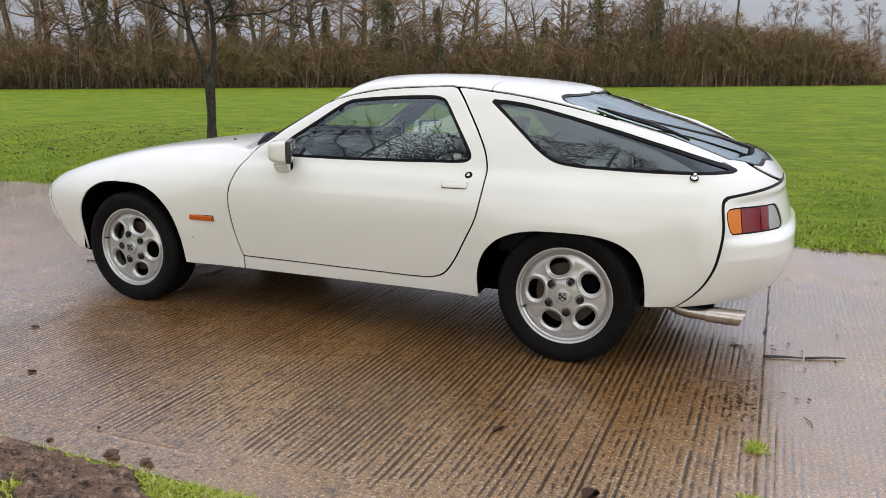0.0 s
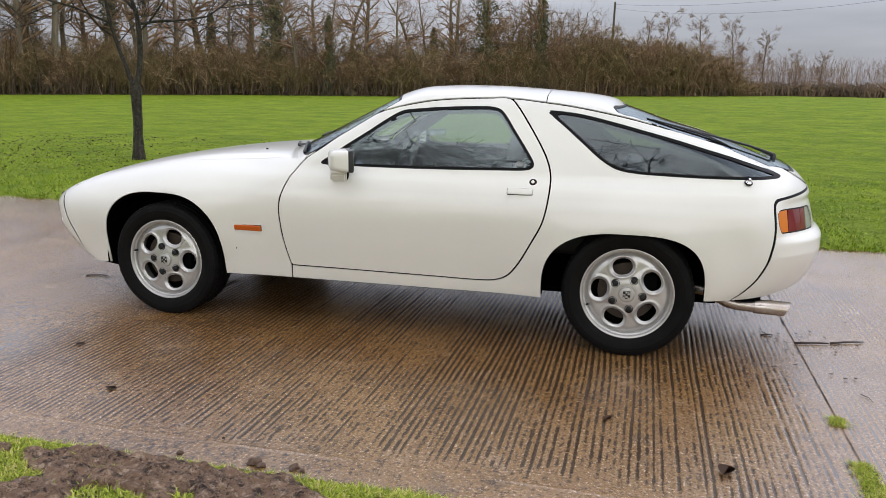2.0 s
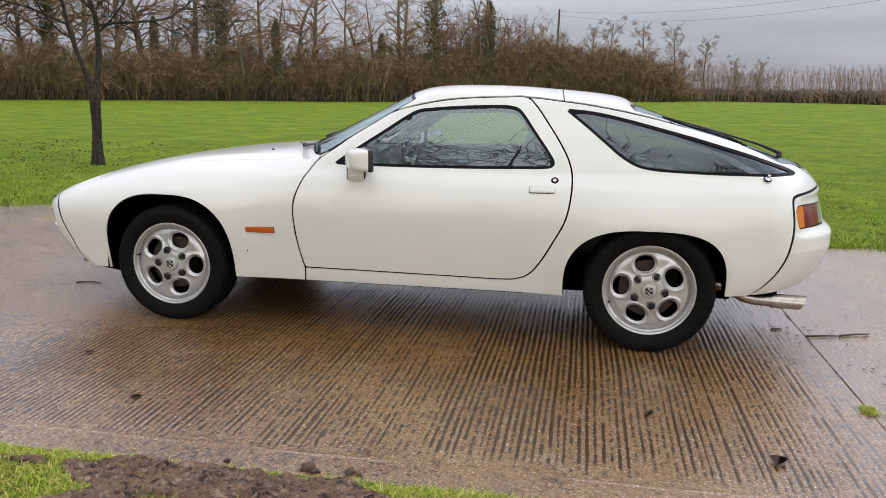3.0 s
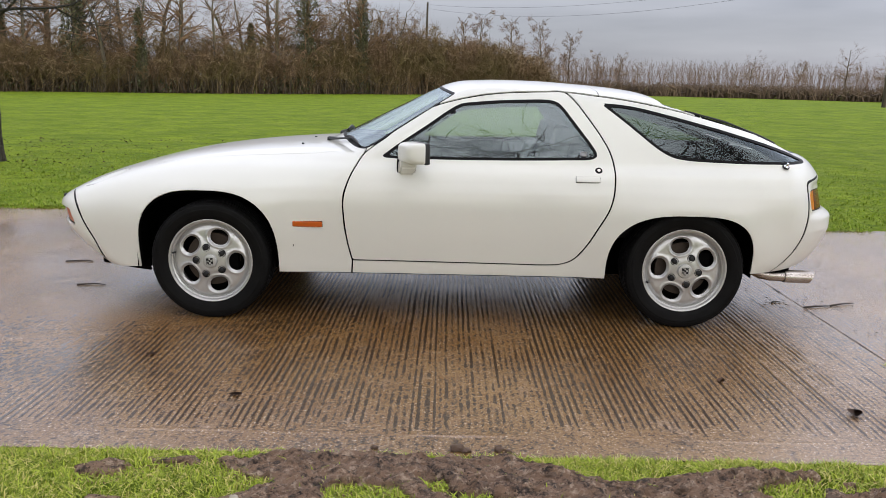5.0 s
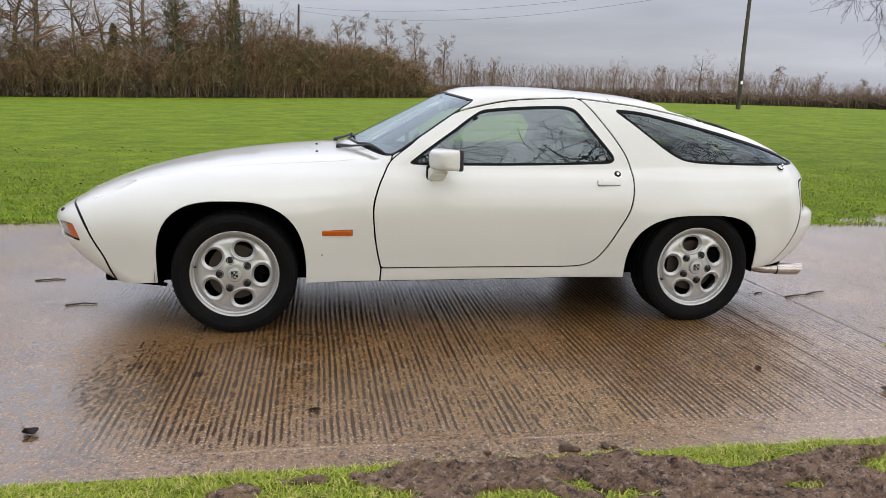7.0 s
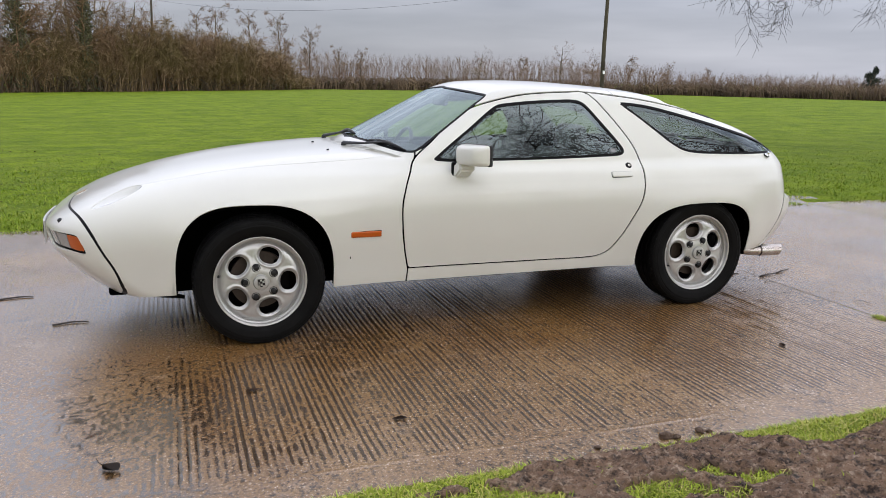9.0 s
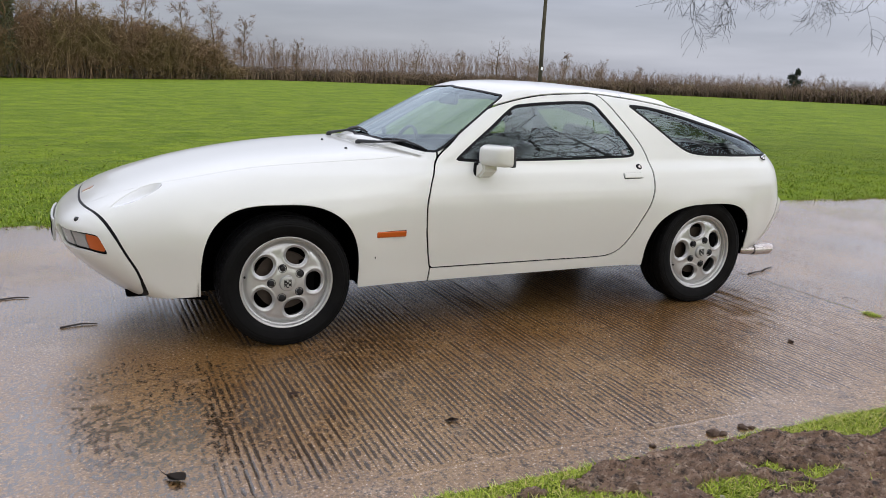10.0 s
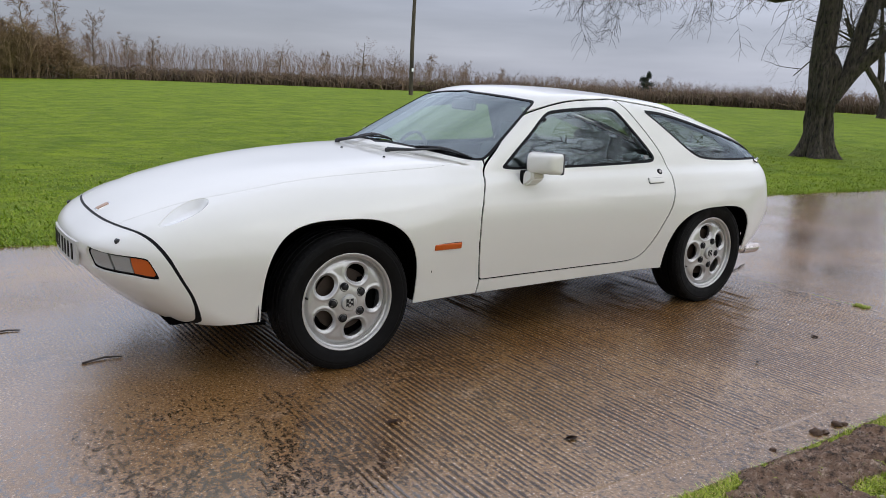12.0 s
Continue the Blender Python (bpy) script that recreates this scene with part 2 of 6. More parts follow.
ALLOY = Mat("silver_alloy", (0.60, 0.60, 0.58), 0.32, 0.70, Coat_Weight=0.4, Coat_Roughness=0.15)
ALLOY.wire("Base Color", ALLOY.mix(ALLOY.noise(22, 6), (0.46, 0.455, 0.44), (0.60, 0.60, 0.59)))
ALLOY.bump(ALLOY.noise(600, 2), 0.0003, 0.25)
CAP = Mat("alloy_cap", (0.50, 0.50, 0.48), 0.4, 0.6)
BOLT = Mat("dark_bolt", (0.012, 0.012, 0.013), 0.45, Specular_IOR_Level=0.3)
DISC = Mat("rusty_brake_disc", (0.04, 0.028, 0.02), 0.6, 0.2)
DISC.wire("Base Color", DISC.mix(DISC.noise(40, 5), (0.020, 0.012, 0.008), (0.060, 0.040, 0.026)))
CHROME = Mat("chrome", (0.80, 0.80, 0.80), 0.08, 1.0)
STEEL = Mat("exhaust_steel", (0.50, 0.45, 0.41), 0.26, 1.0)
STEEL.wire("Base Color", STEEL.mix(STEEL.noise(12, 5), (0.40, 0.33, 0.28), (0.58, 0.56, 0.54)))
STEEL.bump(STEEL.noise(90, 3, where=STEEL.place((1, 14, 14))), 0.0006, 0.4)
AMBER = Mat("amber_lens", (0.66, 0.18, 0.008), 0.28, Coat_Weight=0.15)
AMBER.bump(AMBER.noise(220, 1), 0.001, 0.4)
DEEP_AMBER = Mat("deep_amber_lens", (0.52, 0.095, 0.003), 0.30, Coat_Weight=0.08)
RED = Mat("red_lens", (0.16, 0.004, 0.008), 0.14, Coat_Weight=0.25)
CLEAR = Mat("clear_lens", (0.30, 0.31, 0.30), 0.12, Coat_Weight=0.6)
RIBS = Mat("ribbed_lens", (0.36, 0.37, 0.36), 0.18, Coat_Weight=0.5)
for lens_mat in (RED, CLEAR, RIBS, AMBER):
    ribs = lens_mat.node("ShaderNodeTexWave", Scale=42.0, Distortion=0.0)
    ribs.bands_direction = "Z"
    lens_mat.l.new(lens_mat.place(), ribs.inputs["Vector"])
    lens_mat.bump(ribs.outputs["Fac"], 0.0007, 0.4)
LAMP = Mat("headlight_glass", (0.70, 0.70, 0.66), 0.16, Coat_Weight=1.0, Coat_Roughness=0.03)
TRIM = Mat("grey_cloth", (0.030, 0.031, 0.034), 0.9)
TRIM.bump(TRIM.noise(350, 2), 0.002, 0.6)
PALE = Mat("dark_leather", (0.024, 0.025, 0.028), 0.6)
PALE.bump(PALE.noise(120, 3), 0.001, 0.4)
STICKER = Mat("pale_sticker", (0.75, 0.77, 0.78), 0.5)
DULL_STICKER = Mat("dull_sticker", (0.34, 0.35, 0.36), 0.5)
MIRROR = Mat("mirror", (0.85, 0.87, 0.88), 0.02, 1.0)
PLATE = Mat("plate_face", (0.50, 0.50, 0.48), 0.35)


def pane_material(name, tint, ior):
    g = Mat(name)
    g.n.remove(g.b)
    see = g.n.new("ShaderNodeBsdfTransparent")
    see.inputs[0].default_value = (*tint, 1)
    gloss = g.n.new("ShaderNodeBsdfGlossy")
    gloss.inputs["Color"].default_value, gloss.inputs["Roughness"].default_value = (0.84, 0.96, 1.0, 1), 0.012
    facing = g.n.new("ShaderNodeLayerWeight")
    facing.inputs["Blend"].default_value = 0.5
    base = ((ior - 1) / (ior + 1)) ** 2
    fifth = g.math("POWER", facing.outputs["Facing"], 5.0)
    fres = g.math("MULTIPLY_ADD", fifth, 1 - base)
    fres.node.inputs[2].default_value = base
    mixer = g.n.new("ShaderNodeMixShader")
    g.l.new(fres, mixer.inputs[0])
    g.l.new(see.outputs[0], mixer.inputs[1])
    g.l.new(gloss.outputs[0], mixer.inputs[2])
    g.l.new(mixer.outputs[0], g.n["Material Output"].inputs[0])
    return g


GLASS = pane_material("car_glass", (0.60, 0.70, 0.63), 2.15)
SCREEN_GLASS = pane_material("windscreen_glass", (0.74, 0.82, 0.77), 2.35)
DARK_GLASS = pane_material("tinted_car_glass", (0.34, 0.41, 0.43), 1.85)


# ---- the car's bodywork: one smooth form of side, top, nose and tail, cut into its panels ----
def half_width(x, z):
    low = curve(z, (0.10, 0.25, 0.34, 0.50, 0.64, 0.70, 0.76, 0.824, 0.868, 0.92),
                (0.74, 0.798, 0.818, 0.852, 0.868, 0.863, 0.841, 0.804, 0.769, 0.744))
    plan = curve(x, (-2.4, -2.05, -1.89, -1.64, -1.25, -0.6, 0.4, 1.25, 1.6, 1.78, 1.92, 2.06, 2.3),
                 (0.60, 0.815, 0.885, 0.962, 1.0, 0.995, 0.995, 1.012, 0.992, 0.955, 0.905, 0.83, 0.62))
    # above the belt the side leans in as one smooth curve
    u, back = z - 0.868, np.clip(x - 1.3, 0, 1)
    house = (0.769 - 0.48 * u - 0.30 * u * u) * (1.0 - 0.012 * (x - 0.75) ** 2) * (1 - 0.32 * back ** 3)
    share = np.clip((z - 0.80) / 0.07, 0, 1)
    share = share * share * (3 - 2 * share)
    w = low * plan * (1 - share) + house * share
    for cx, top, a in ((-1.25, 0.69, 0.014), (1.25, 0.61, 0.022)):   # swelling round the wheel arches
        r = np.sqrt(((x - cx) / 0.46) ** 2 + ((z - 0.32) / (top - 0.24)) ** 2)
        w = w + a * np.exp(-((r - 0.8) / 0.30) ** 2)
    return w


def top_height(x, y):
    q = np.abs(y)
    hood = curve(x, (-2.32, -2.25, -2.15, -2.0, -1.75, -1.5, -1.25, -1.0, -0.75, -0.3),
                 (0.50, 0.556, 0.622, 0.698, 0.778, 0.833, 0.868, 0.892, 0.908, 0.920))
    hood = hood - curve(x, (-2.3, -1.6, -1.1, -0.7), (0.062, 0.055, 0.034, 0.030)) * (q / 0.7) ** 3.4
    screen = 0.935 - 0.09 * q**2 + 0.50 * (x + 0.662 - 0.35 * q**2)
    roof = curve(x, (-0.6, -0.1, 0.1, 0.3, 0.5, 0.7, 0.9, 1.05, 1.2, 1.4, 1.65, 1.95, 2.12, 2.3),
                 (1.19, 1.252, 1.269, 1.276, 1.273, 1.262, 1.247, 1.229, 1.188, 1.120, 1.047, 0.930, 0.848, 0.72))
    crown = curve(x, (-0.1, 0.5, 1.0, 1.5, 1.8, 2.1), (0.05, 0.05, 0.040, 0.030, 0.046, 0.08))
    roof = roof - crown * (q / 0.6) ** 2.2
    # the hatch pane lies a little below the end of the roof and its frame
    ease = lambda a, b, v: np.clip((v - a) / (b - a), 0, 1) ** 2 * (3 - 2 * np.clip((v - a) / (b - a), 0, 1))
    roof = roof - 0.015 * ease(1.115, 1.165, x) * ease(0.585, 0.545, q) * ease(2.06, 1.97, x)
    cabin = -smooth_max(-screen, -roof, 0.05)
    return np.maximum(hood, cabin)


def body(x, y, z):
    """Below zero inside the bodywork."""
    q = np.abs(y)
    k = curve(x, (-2.2, -1.2, -0.75, -0.45, 0.0, 0.5, 1.0, 1.8, 2.1), (0.16, 0.24, 0.20, 0.05, 0.05, 0.06, 0.07, 0.12, 0.18))
    f = smooth_max(q - half_width(x, z), z - top_height(x, y), k)
    nose = -2.262 + 0.205 * (q / 0.70) ** 2.9 + curve(
        z, (0.16, 0.24, 0.30, 0.36, 0.41, 0.45, 0.49, 0.53, 0.57, 0.60, 0.64, 0.75), (0.37, 0.245, 0.168, 0.104, 0.058, 0.032, 0.020, 0.008, 0.0, 0.008, 0.038, 0.20))
    low = np.clip((0.612 - z) / 0.03, 0, 1)   # the bumper stands out below the lamps
    tail = 2.190 - (1 - low) * 0.268 * (q / 0.77) ** 2.95 - low * 0.262 * (q / 0.77) ** 3.9 - curve(
        z, (0.20, 0.285, 0.35, 0.42, 0.50, 0.57, 0.63, 0.78, 0.85, 1.0), (0.20, 0.095, 0.040, 0.012, 0.0, 0.0, 0.012, 0.060, 0.11, 0.3))
    tail = tail - 0.13 * (q / 0.77) ** 2 * np.clip((0.52 - z) / 0.25, 0, 1)
    f = smooth_max(f, nose - x, 0.052)
    f = smooth_max(f, x - tail, 0.06)
    # shallow recess round each tail lamp
    ease = lambda a, b, v: np.clip((v - a) / (b - a), 0, 1) ** 2 * (3 - 2 * np.clip((v - a) / (b - a), 0, 1))
    return f + 0.017 * ease(0.590, 0.622, z) * ease(0.785, 0.750, z) * ease(1.90, 1.97, x)


def body_grid(step=0.018, rings=170):
    """The left half of the form: rays from an axis inside, fanned out at both ends."""
    xs = np.arange(-1.55, 1.551, step)
    fan = np.linspace(0, math.pi / 2, 56)[1:]
    ax = np.concatenate([np.full(len(fan), -1.55), xs, np.full(len(fan), 1.55)])
    phi = np.concatenate([-fan[::-1], np.zeros(len(xs)), fan])
    al = np.linspace(-math.pi / 2, math.pi / 2, rings)
    A, B = np.meshgrid(al, phi)
    AX = np.repeat(ax[:, None], rings, 1)
    d = np.stack([np.sin(B), -np.cos(B) * np.cos(A), np.cos(B) * np.sin(A)], -1).reshape(-1, 3)
    o = np.stack([AX, 0 * AX, 0 * AX + 0.56], -1).reshape(-1, 3)
    lo, hi = np.full(len(d), 0.02), np.full(len(d), 1.7)
    form = lambda p: np.maximum(body(p[:, 0], p[:, 1], p[:, 2]), 0.14 - p[:, 2])
    for _ in range(34):
        mid = (lo + hi) / 2
        out = form(o + d * mid[:, None]) > 0
        hi, lo = np.where(out, mid, hi), np.where(out, lo, mid)
    V = o + d * lo[:, None]
    e = 0.004
    N = np.stack([form(V + h) - form(V - h) for h in np.eye(3) * e], 1)
    N /= np.linalg.norm(N, axis=1)[:, None]
    n, m = AX.shape
    i, j = np.meshgrid(np.arange(n - 1), np.arange(m - 1), indexing="ij")
    a, b, c, e2 = i * m + j, (i + 1) * m + j, (i + 1) * m + j + 1, i * m + j + 1
    T = np.concatenate([np.stack([a, b, c], -1).reshape(-1, 3), np.stack([a, c, e2], -1).reshape(-1, 3)])
    area = np.linalg.norm(np.cross(V[T[:, 1]] - V[T[:, 0]], V[T[:, 2]] - V[T[:, 0]]), axis=1)
    return V, N, T[area > 1e-9]


DOOR = outline([(-0.452, 0.882), (-0.484, 0.831), (-0.519, 0.761), (-0.546, 0.659), (-0.542, 0.537), (-0.527, 0.426), (-0.515, 0.370), (-0.508, 0.340), (-0.5055, 0.332), (-0.5040, 0.3272), (-0.4980, 0.3268), (-0.487, 0.3266), (-0.44, 0.3264),
                (-0.30, 0.326), (0.0, 0.324), (0.30, 0.322), (0.52, 0.321), (0.60, 0.328), (0.661, 0.354), (0.716, 0.419), (0.781, 0.534), (0.835, 0.644), (0.857, 0.764),
                (0.857, 0.850), (0.836, 0.923), (0.795, 0.996), (0.722, 1.100), (0.655, 1.184), (0.612, 1.218), (0.50, 1.219), (0.413, 1.216), (0.223, 1.203), (0.032, 1.168),
                (-0.093, 1.130), (-0.217, 1.062), (-0.339, 0.968)])
DOOR_PANE = outline([(-0.352, 0.874), (-0.320, 0.902), (-0.215, 0.975), (-0.105, 1.048), (-0.012, 1.112), (0.055, 1.148), (0.14, 1.160), (0.28, 1.171), (0.42, 1.177), (0.525, 1.177),
                     (0.572, 1.165), (0.606, 1.134), (0.640, 1.090), (0.690, 1.025), (0.745, 0.952), (0.768, 0.915), (0.768, 0.892), (0.742, 0.880),
                     (0.60, 0.873), (0.35, 0.867), (0.10, 0.864), (-0.15, 0.864), (-0.30, 0.865)])
REAR_PANE = outline([(0.806, 1.162), (0.86, 1.163), (0.982, 1.149), (1.14, 1.115), (1.29, 1.078), (1.439, 1.040), (1.56, 1.006), (1.68, 0.972), (1.82, 0.926), (1.900, 0.897), (1.928, 0.881), (1.918, 0.873), (1.86, 0.870),
                     (1.70, 0.871), (1.563, 0.872), (1.40, 0.876), (1.25, 0.883), (1.165, 0.898), (1.090, 0.938), (1.003, 1.006), (0.913, 1.078), (0.83, 1.141)])


# wheel arches: centre, half width and squareness ahead of it and behind it, height
ARCHES = ((-1.262, 0.30, 0.376, 3.1, 0.370, 2.7, 0.388), (1.222, 0.30, 0.388, 2.6, 0.383, 3.3, 0.313))


def arch_line(x, z, cx, cz, ra, pa, rb, pb, rz):
    p = np.where(x < cx, pa, pb)
    u, v = np.abs(x - cx) / np.where(x < cx, ra, rb), np.abs(z - cz) / rz
    return ((u ** p + v ** p) ** (1 / p) - 1) * rz


def superellipse(x, z, cx, cz, rx, rz, p):
    return (((np.abs((x - cx) / rx)) ** p + (np.abs((z - cz) / rz)) ** p) ** (1 / p) - 1) * min(rx, rz)


def drip(x):
    return curve(x, (-0.5, -0.339, -0.217, -0.093, 0.032, 0.223, 0.413, 0.612, 0.78, 0.923, 1.175, 1.45, 1.7, 1.90, 2.02, 2.2),
                 (0.83, 0.968, 1.062, 1.130, 1.168, 1.203, 1.216, 1.218, 1.203, 1.186, 1.141, 1.073, 1.002, 0.932, 0.865, 0.74))


def door_front(z):
    return curve(z, (0.1, 0.25, 0.33, 0.43, 0.54, 0.66, 0.76, 0.83, 0.88, 0.95, 1.3), (-0.512, -0.509, -0.504, -0.527, -0.543, -0.546, -0.519, -0.484, -0.452, -0.43, -0.40))


def front_gap(x, y, z):
    side = curve(z, (0.1, 0.257, 0.31, 0.39, 0.46, 0.536, 0.589, 0.63, 0.75), (-1.80, -1.846, -1.874, -1.905, -1.943, -1.980, -1.998, -2.010, -2.08))
    return x - (side - 0.118 * (1 - np.clip(np.abs(y) / 0.72, 0, 1) ** 2.5))


def rear_gap(x, y, z):
    side = curve(z, (0.2, 0.29, 0.34, 0.42, 0.52, 0.64, 0.74, 0.80), (1.66, 1.72, 1.78, 1.845, 1.885, 1.90, 1.89, 1.885)) - x
    return smooth_max(side, z - (0.780 + 0.11 * np.clip(x - 1.88, 0, 1)), 0.03)


WIND = outline([(-0.638, 0.10), (-0.638, -0.10), (-0.608, -0.30), (-0.548, -0.52), (-0.49, -0.655), (-0.448, -0.706), (-0.405, -0.705), (-0.30, -0.668), (-0.18, -0.622), (-0.06, -0.574),
                (0.01, -0.543), (0.022, -0.52), (0.005, -0.46), (-0.035, -0.28), (-0.052, -0.10), (-0.052, 0.10)])
HATCH = outline([(1.165, 0.10), (1.165, -0.10), (1.148, -0.30), (1.128, -0.45), (1.13, -0.53), (1.165, -0.562), (1.25, -0.570), (1.42, -0.548), (1.72, -0.512), (1.96, -0.435), (2.012, -0.38), (2.03, -0.20), (2.035, 0.10)])
TAIL_LAMP = [(1.906, 0.728), (1.916, 0.737), (1.96, 0.737), (2.05, 0.731), (2.084, 0.727), (2.096, 0.716), (2.126, 0.632), (2.121, 0.620), (2.07, 0.621), (1.96, 0.626), (1.938, 0.627), (1.927, 0.637)]
FRONT_LAMP = [(-0.352, 0.550), (-0.40, 0.551), (-0.50, 0.549), (-0.655, 0.549), (-0.668, 0.543), (-0.691, 0.470), (-0.686, 0.460), (-0.60, 0.463), (-0.36, 0.462), (-0.352, 0.470)]
HEADLIGHT = [(-1.995, -0.603), (-1.96, -0.557), (-1.90, -0.505), (-1.83, -0.478), (-1.787, -0.488), (-1.766, -0.53), (-1.785, -0.58), (-1.83, -0.617), (-1.90, -0.632), (-1.96, -0.622)]


def build_body(car):
    half = body_grid()
    V = half[0]
    bottom = curve(V[:, 0], (-2.3, -1.95, -1.6, -0.88, 0.83, 1.5, 1.6, 1.75, 1.9, 2.05, 2.3), (0.225, 0.235, 0.262, 0.255, 0.257, 0.29, 0.30, 0.30, 0.305, 0.33, 0.36))
    bottom = bottom + 0.045 * np.clip((-1.85 - V[:, 0]) / 0.25, 0, 1) * np.clip(1 - (V[:, 1] / 0.66) ** 2, 0, 1)
    half = cut(half, bottom - V[:, 2])[0]
    for c in ARCHES:
        V = half[0]
        half = cut(half, arch_line(V[:, 0], V[:, 2], *c))[1]
    xz = lambda m: m[0][:, [0, 2]]
    xy = lambda m: m[0][:, [0, 1]]
    both = lambda m: join(m, flip_y(m))
    G = 0.0042

    # black inner shell behind the joints, open where the panes are
    shell = half
    for line, p in ((DOOR_PANE, xz), (REAR_PANE, xz), (WIND, xy), (HATCH, xy)):
        shell = cut(shell, inside(p(shell), line) + 0.02)[1]
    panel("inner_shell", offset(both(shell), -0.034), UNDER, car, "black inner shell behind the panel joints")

    def seam(mesh, d, gap=G):
        """Both sides of a joint, with the joint left open."""
        return cut(mesh, d + gap)[0], cut(mesh, d - gap)[1]

    # panes with their black seals
    def pane(mesh, line, proj, seal=0.0135):
        ring, rest = cut(mesh, inside(proj(mesh), line))
        inner, ring = cut(ring, inside(proj(ring), line) + seal)
        return inner, ring, rest

    glass_d, seal_d, half = pane(half, DOOR_PANE, xz)
    glass_r, seal_r, half = pane(half, REAR_PANE, xz)
    glass_w, seal_w, half = pane(half, WIND, xy, 0.016)
    glass_h, seal_h, half = pane(half, HATCH, xy, 0.016)

    def strip(mesh, gap_line, wide):
        """The narrow band along a joint."""
        m = cut(mesh, gap_line(*mesh[0].T) + wide)[1]
        return cut(m, gap_line(*m[0].T) - wide)[0]

    for gap_line, word in ((front_gap, "black seal behind the front bumper cover"), (rear_gap, "black seal ahead of the rear bumper cover")):
        panel("bumper_seal", offset(both(strip(half, gap_line, 0.0075)), -0.0025), SEAL, car, word)
    V = half[0]
    bumper_f, half = seam(half, front_gap(V[:, 0], V[:, 1], V[:, 2]), 0.0068)
    V = half[0]
    bumper_r, half = seam(half, rear_gap(V[:, 0], V[:, 1], V[:, 2]), 0.0062)
    door, half = seam(half, inside(xz(half), DOOR))
    V = half[0]
    front, rear = seam(half, V[:, 0] - door_front(V[:, 2]))
    eye_line = outline(HEADLIGHT, 6)
    eye_d = np.where((front[0][:, 0] < -1.6) & (front[0][:, 2] > 0.5), inside(xy(front), eye_line), 1)
    eye, front = cut(front, eye_d)
    V = front[0]
    hood, fender = seam(front, np.abs(V[:, 1]) - curve(V[:, 0], (-2.15, -2.0, -1.86, -1.6, -0.5), (0.345, 0.425, 0.465, 0.55, 0.665)), 0.0011)
    V = rear[0]
    top, quarter = seam(rear, drip(V[:, 0]) - V[:, 2])
    V = top[0]
    roof, tailgate = seam(top, V[:, 0] - (0.775 + 0.025 * np.clip(np.abs(V[:, 1]) / 0.6, 0, 1) ** 2), 0.0025)

    d = 0.006
    lamp_f = outline(FRONT_LAMP, 6)
    yz = lambda m: m[0][:, [1, 2]]
    w = np.where(bumper_f[0][:, 0] < -1.9, inside(yz(bumper_f), lamp_f), 1)
    lens_f, bumper_f = cut(bumper_f, w)
    lamp_r = outline(TAIL_LAMP, 6)
    lens_r, bumper_r = cut(bumper_r, inside(xz(bumper_r), lamp_r))

    fb = panel("front_bumper", both(bumper_f), PAINT, car, "white body-coloured front bumper cover", 0.012)
    rb = panel("rear_bumper", both(bumper_r), PAINT, car, "white body-coloured rear bumper cover", 0.012)
    panel("bonnet", both(hood), PAINT, car, "long smooth white bonnet", d)
    panel("roof", both(roof), PAINT, car, "white roof panel", d)
    hatch = panel("tailgate", both(tailgate), PAINT, car, "white tailgate frame", d)
    panel("tailgate_glass", both(offset(glass_h, -0.003)), DARK_GLASS, hatch, "tinted sloping rear window").visible_shadow = False
    panel("tailgate_seal", both(seal_h), SEAL, hatch, "", 0.008)
    screen = panel("windscreen", both(offset(glass_w, -0.003)), SCREEN_GLASS, car, "clear curved windscreen")
    screen.visible_shadow = False
    panel("windscreen_seal", both(seal_w), SEAL, screen, "", 0.006)
    for side, way in (("left", lambda m: m), ("right", flip_y)):
        panel("front_wing", way(fender), PAINT, car, "white front wing with a round wheel arch", d)
        sunk = np.clip(-inside(xy(eye), eye_line) / 0.04, 0, 1)
        depth = 0.030 * (3 * sunk**2 - 2 * sunk**3) * np.clip((eye[0][:, 0] + 2.0) / 0.17, 0.1, 1)
        dish = eye[0] - eye[1] * (0.002 + depth[:, None])
        N, T = np.zeros_like(dish), eye[2]
        for c in range(3):
            np.add.at(N, T[:, c], np.cross(dish[T[:, 1]] - dish[T[:, 0]], dish[T[:, 2]] - dish[T[:, 0]]))
        N *= np.sign(np.sum(N * eye[1], 1))[:, None] / (np.linalg.norm(N, axis=1)[:, None] + 1e-12)
        panel("headlight", way((dish, N, eye[2])), LAMP, car, "sunken oval pop-up headlight lying flush in the wing", 0.006)
        dr = panel("door", way(door), PAINT, car, "long white door with a curved rear edge", d)
        panel("door_window", way(offset(glass_d, -0.004)), GLASS, dr, "reflecting door window").visible_shadow = False
        panel("window_seal", way(seal_d), SEAL, dr, "", 0.008)
        qr = panel("rear_quarter", way(quarter), PAINT, car, "white rear quarter and sill", d)
        panel("quarter_window", way(offset(glass_r, -0.004)), DARK_GLASS, qr, "tinted wedge-shaped rear side window").visible_shadow = False
        panel("window_seal", way(seal_r), SEAL, qr, "", 0.008)
